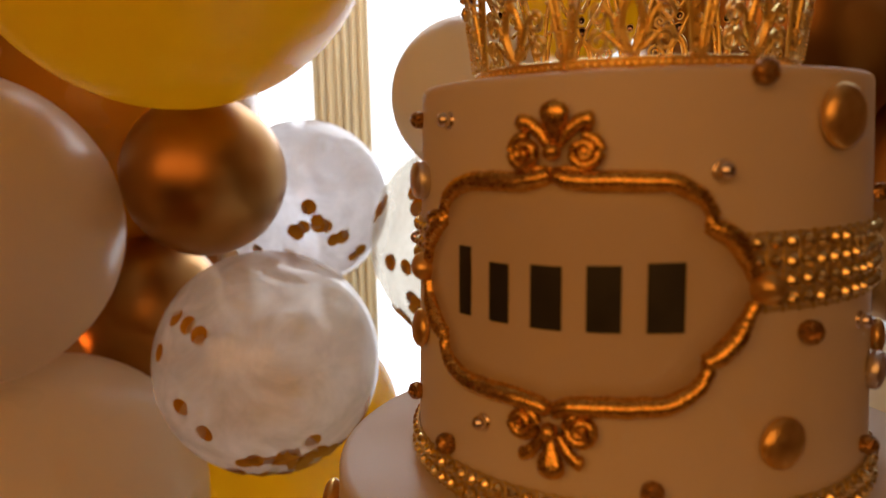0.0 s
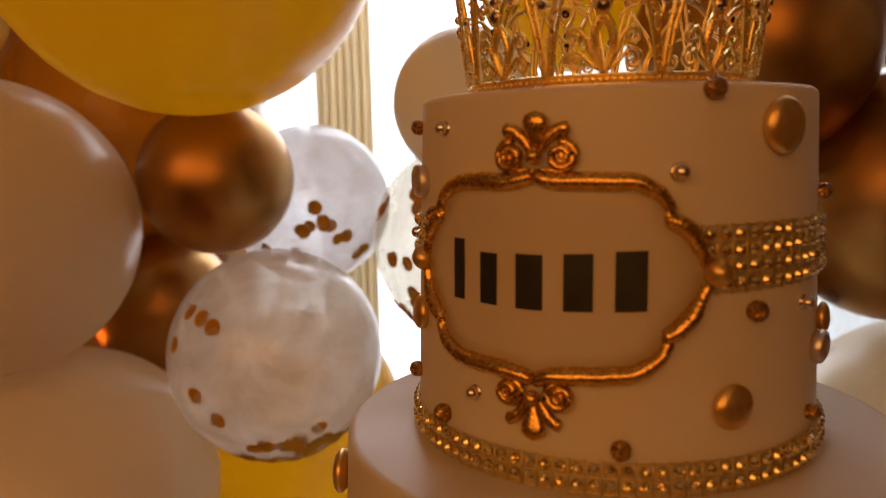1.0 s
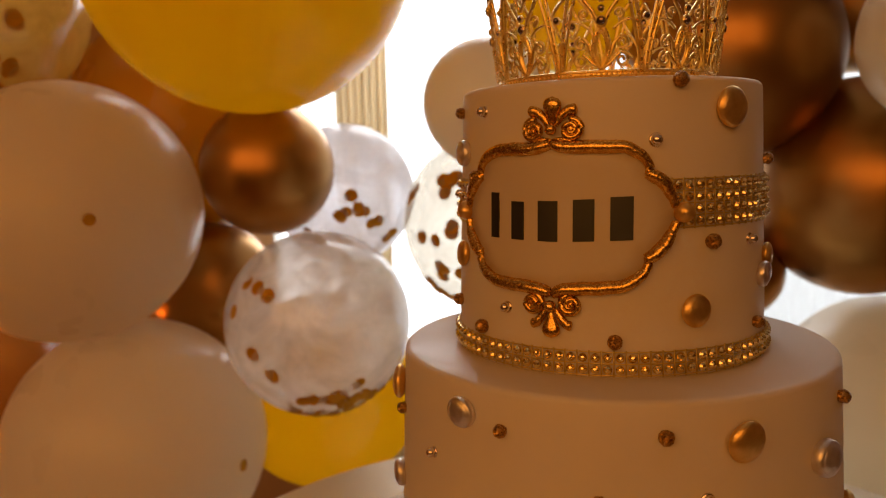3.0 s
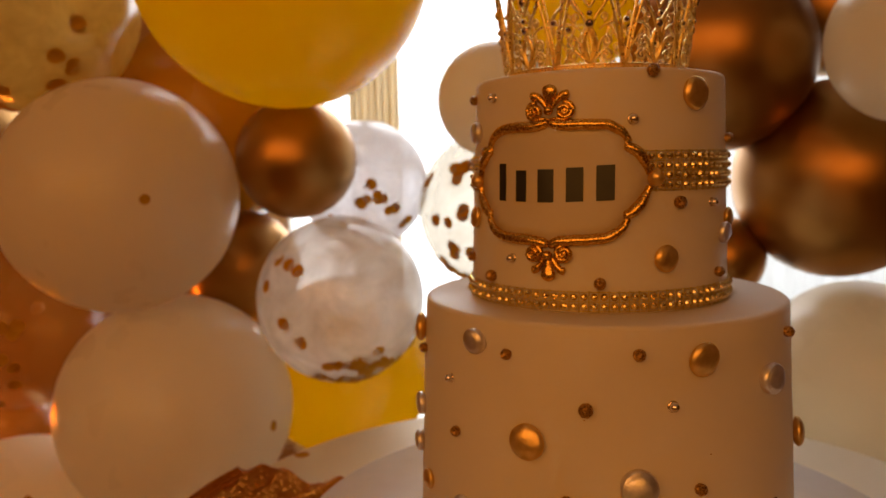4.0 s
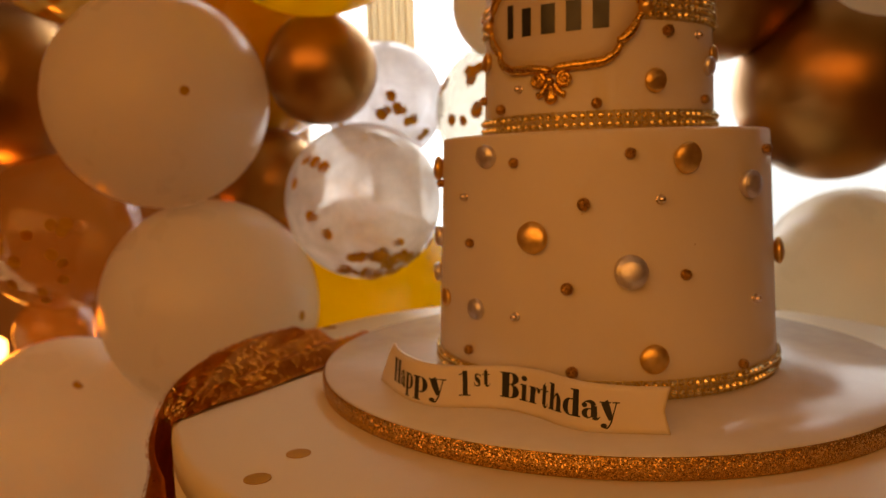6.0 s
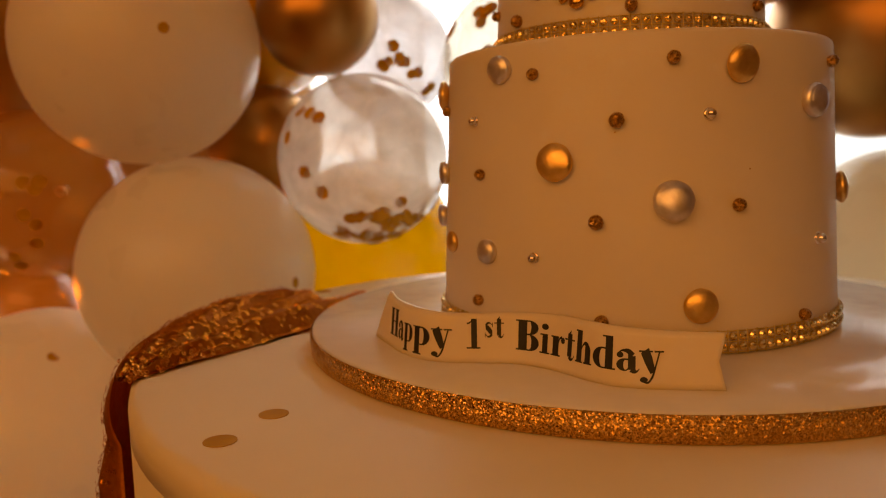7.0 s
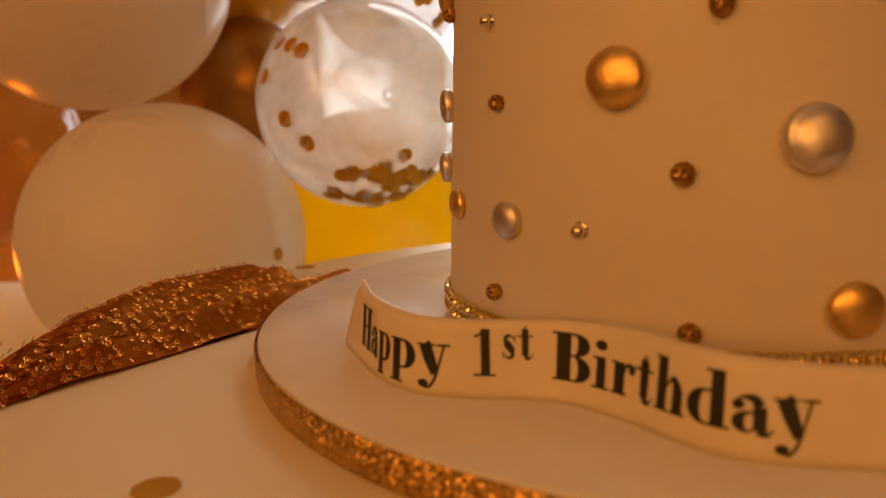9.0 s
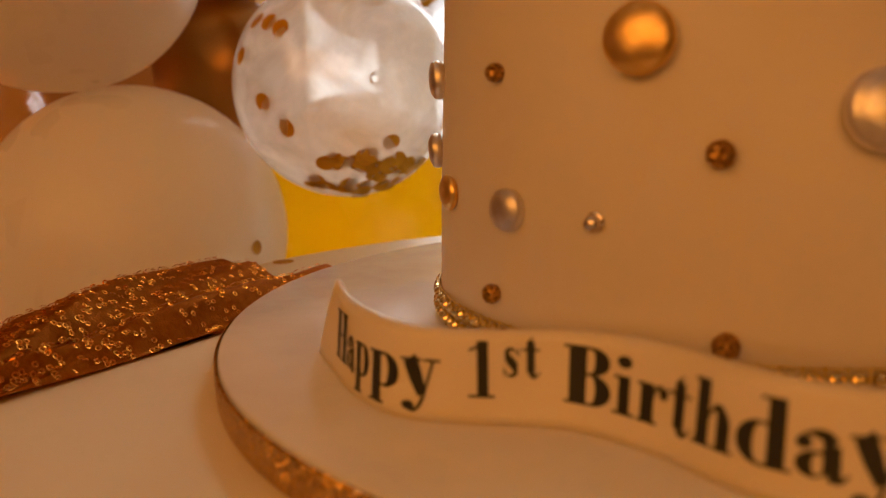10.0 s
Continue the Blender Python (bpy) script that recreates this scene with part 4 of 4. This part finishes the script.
def glyph(c):
    g = Letter()
    if c == "H":
        g.stem(0.08, 0.30, 0, 1).stem(0.62, 0.30, 0, 1).hair(0.3, 0.7, 0.5)
        for q in (0.0, 0.54):
            g.hair(q, q + 0.46, 0).hair(q, q + 0.46, 1 - HAIR)
    elif c == "B":
        g.stem(0.10, 0.36, 0, 1).hair(0, 0.6, 0).hair(0, 0.6, 1 - HAIR).hair(0.4, 0.62, 0.51)
        g.bowl(0.58, 0.27, 0.42, 0.27, 0.34, 1).bowl(0.58, 0.765, 0.38, 0.235, 0.32, 1)
    elif c == "i":
        g.stem(0.24, 0.52, 0, XH).hair(0, 1, 0).hair(0.02, 0.5, XH - HAIR).drop(0.48, 0.87, 0.34, 0.10)
    elif c == "r":
        g.stem(0.12, 0.42, 0, XH).hair(0, 0.68, 0).hair(0, 0.3, XH - HAIR)
        g.stroke([(0.52, 0.42), (0.62, 0.58), (0.78, 0.62)], [0.05, 0.07, 0.1]).drop(0.86, 0.53, 0.14, 0.10)
    elif c == "t":
        g.stem(0.26, 0.42, 0.08, 0.80).hair(0.0, 0.95, XH - HAIR)
        g.stroke([(0.27, 0.66), (0.40, 0.76), (0.56, 0.90)], [0.05, 0.16, 0.04])
        g.stroke([(0.46, 0.12), (0.60, 0.02), (0.80, 0.03), (0.98, 0.15)], [0.26, 0.12, 0.06, 0.03])
    elif c == "h":
        g.stem(0.09, 0.31, 0, 1).stem(0.61, 0.30, 0, 0.48).hair(0, 0.48, 0).hair(0.53, 1, 0).hair(0, 0.3, 1 - HAIR)
        g.stroke([(0.38, 0.44), (0.52, 0.60), (0.66, 0.61), (0.76, 0.44)], [0.04, 0.07, 0.16, 0.30])
    elif c == "d":
        g.stem(0.58, 0.31, 0, 1).hair(0.44, 0.7, 1 - HAIR).hair(0.7, 1, 0)
        g.bowl(0.44, XH / 2, 0.43, XH / 2, 0.31, -1).hair(0.42, 0.6, 0.0).hair(0.42, 0.6, XH - HAIR)
    elif c == "p":
        g.stem(0.11, 0.31, -0.33, XH).hair(0, 0.54, -0.33).hair(0, 0.3, XH - HAIR)
        g.bowl(0.56, XH / 2, 0.43, XH / 2, 0.31, 1).hair(0.4, 0.58, 0.0).hair(0.4, 0.58, XH - HAIR)
    elif c == "a":
        g.stem(0.52, 0.32, 0.05, 0.46).drop(0.17, 0.48, 0.15, 0.09)
        g.stroke([(0.08, 0.52), (0.26, 0.61), (0.54, 0.59), (0.68, 0.44)], [0.04, 0.05, 0.16, 0.32])
        g.bowl(0.40, 0.19, 0.38, 0.19, 0.30, -1).hair(0.38, 0.54, 0.33)
        g.stroke([(0.38, 0.02), (0.5, 0.06), (0.56, 0.14)], [0.04, 0.04, 0.06])
        g.stroke([(0.68, 0.10), (0.78, 0.02), (0.9, 0.02), (1.0, 0.10)], [0.30, 0.14, 0.06, 0.03])
    elif c == "y":
        g.stroke([(0.24, XH), (0.39, 0.34), (0.56, 0.0)], [0.36, 0.34, 0.22]).hair(0, 0.56, XH - HAIR).hair(0.62, 1, XH - HAIR)
        g.stroke([(0.83, XH - 0.02), (0.68, 0.22), (0.54, -0.12), (0.36, -0.30), (0.16, -0.28)], [0.06, 0.06, 0.08, 0.06, 0.03]).drop(0.20, -0.22, 0.16, 0.085)
    elif c == "1":
        g.stem(0.34, 0.42, 0, 1).hair(0, 1, 0)
        g.stroke([(0.02, 0.84), (0.24, 0.87), (0.50, 0.99)], [0.04, 0.06, 0.04])
    elif c == "s":
        g.stroke([(0.90, 0.50), (0.62, 0.62), (0.30, 0.60), (0.18, 0.47), (0.48, 0.33), (0.80, 0.17), (0.60, 0.04), (0.32, 0.02), (0.06, 0.16)], [0.04, 0.06, 0.12, 0.24, 0.30, 0.26, 0.10, 0.06, 0.04])
        g.stem(0.86, 0.07, 0.44, XH).stem(0.03, 0.07, 0.0, 0.2)
    return g


CAP, BASE = 0.0128, 0.0063


def letter(c, s0, s1, base=BASE, cap=CAP):
    """One printed letter of the banner, bent along it from s0 to s1."""
    bm = bmesh.new()
    for k, quad in enumerate(glyph(c).quads):
        bm.faces.new([bm.verts.new(on_banner(s0 + (s1 - s0) * px, base + cap * py, 0.00112 + 0.0000015 * k)) for px, py in quad])
    return part("letter", bm, BLACK, banner, "black printed letter", False)


for c, s0, s1 in (("H", .0240, .0343), ("a", .0347, .0402), ("p", .0402, .0474), ("p", .0478, .0583), ("y", .0588, .0688), ("1", .0752, .0811), ("B", .0964, .1074), ("i", .1079, .1131),
                  ("r", .1137, .1209), ("t", .1210, .1268), ("h", .1272, .1360), ("d", .1364, .1464), ("a", .1467, .1554), ("y", .1552, .1643)):
    letter(c, s0, s1)
letter("s", .0830, .0868, 0.0112, 0.0098)
letter("t", .0871, .0914, 0.0112, 0.0098)

# ------------------------------------------------------------------ sequin cloth over the rim of the plinth
cloth = thing("sequin_cloth", (0, 0, TABLE), "gold sequin cloth draped over the edge of the plinth", "cloth")
CH0, CH1 = Vector((-0.150, 0.070)), Vector((-0.2500, -0.0935))
RIM = 0.2695


def cloth_at(u, v):
    """u: along the chord to the front edge; v: 0 to 1 over the top, then down the side."""
    c = CH0.lerp(CH1, u)
    d = c.normalized()
    rc = c.length
    if v <= 1:
        r = rc + (RIM + 0.001 - rc) * v
        width = min(1, (RIM - rc) / 0.05 + 0.10)
        ridge = math.exp(-((v - 0.15 - 0.10 * u) / 0.10) ** 2)
        hump = math.exp(-((v - 0.68) / 0.26) ** 2) * max(0.15, 1.0 - 1.3 * max(0, u - 0.30))
        z = 0.0012 + width * (0.0120 * ridge * (1 - 0.3 * u) + 0.0180 * hump * (0.55 + 0.45 * min(1, u / 0.45))) + 0.0014 * math.sin(26 * v + 9 * u) * width
        z += 0.0012 * noise.noise(Vector((u * 9, v * 9, 0)))
        z -= 0.0065 * width * math.exp(-((v - 0.36 - 0.06 * u) / 0.075) ** 2) * math.sin(math.pi * min(1, u * 1.15))
        z = max(z, 0.0010)
    else:
        r = RIM + 0.001 + min(1, (v - 1) * 3) * (0.0145 * math.sqrt(min(1, (1 - u) / 0.22)) + 0.003 * math.sin(u * 23) * min(1, (1 - u) * 8))
        z = 0.0025 - (v - 1) * 0.16
        if v < 1.2:
            r += 0.004 * math.sin(math.pi * (v - 1) / 0.2)
        z += 0.004 * max(0, 1 - (v - 1) * 8)
    return Vector((d.x * r, d.y * r, z))


bm = bmesh.new()
NU, NV = 110, 330
rows = [[bm.verts.new(cloth_at(i / NU, 3.6 * j / NV)) for i in range(NU + 1)] for j in range(NV + 1)]
for a, b in zip(rows, rows[1:]):
    for i in range(NU):
        bm.faces.new((a[i], a[i + 1], b[i + 1], b[i]))
bmesh.ops.solidify(bm, geom=bm.faces[:], thickness=0.0008)
part("fabric", bm, CLOTH, cloth)
# sequins: little cupped rings sewn on in rows
SIDE = math.copysign(1, (cloth_at(0.504, 0.3) - cloth_at(0.5, 0.3)).cross(cloth_at(0.5, 0.304) - cloth_at(0.5, 0.3)).z)
rnd = random.Random(5)
verts, faces = [], []
for row in range(110):
    for col in range(84):
        u, v = (col + rnd.uniform(-0.35, 0.35)) / 84, (row + rnd.uniform(-0.3, 0.3)) / 130 * 2.6
        if not (0.01 < u < 0.99 and 0.01 < v) or rnd.random() < 0.70:
            continue
        p = cloth_at(u, v)
        n = (cloth_at(u + 0.004, v) - p).cross(cloth_at(u, v + 0.004) - p).normalized()
        n *= SIDE
        wild = 0.5 if rnd.random() < 0.12 else 0.08
        n = (n + Vector((rnd.gauss(0, wild), rnd.gauss(0, wild), rnd.gauss(0, wild)))).normalized()
        x = n.orthogonal().normalized()
        y = n.cross(x)
        c = p + n * 0.0013
        k0 = len(verts)
        for rr, lift in ((0.00055, 0.0), (0.00115, 0.00012)):
            for k in range(8):
                a = math.pi * k / 4
                verts.append(c + (x * math.cos(a) + y * math.sin(a)) * rr + n * lift)
        for k in range(8):
            j = (k + 1) % 8
            faces.append((k0 + k, k0 + j, k0 + 8 + j, k0 + 8 + k))
me = bpy.data.meshes.new("sequin")
me.from_pydata([tuple(v) for v in verts], [], faces)
me.materials.append(SEQUIN)
sequins = part("sequin", me, SEQUIN, cloth, "tiny gold ring sequins")
tagged(sequins, kind="stuff")

# ------------------------------------------------------------------ crumbs and specks on the icing
for no, theta, z, rr in ((1, -110.5, 1.078, 0.0004), (1, -116, 1.043, 0.0003), (1, -106, 1.076, 0.0003), (0, -105, 0.958, 0.0004), (0, -72, 0.941, 0.0004)):
    bm = bmesh.new()
    bmesh.ops.create_icosphere(bm, subdivisions=1, radius=rr)
    bmesh.ops.translate(bm, verts=bm.verts, vec=on_cake(theta, z, 0.0002, no))
    part("speck", bm, DRAGEE, cake, "tiny dark speck in the icing")
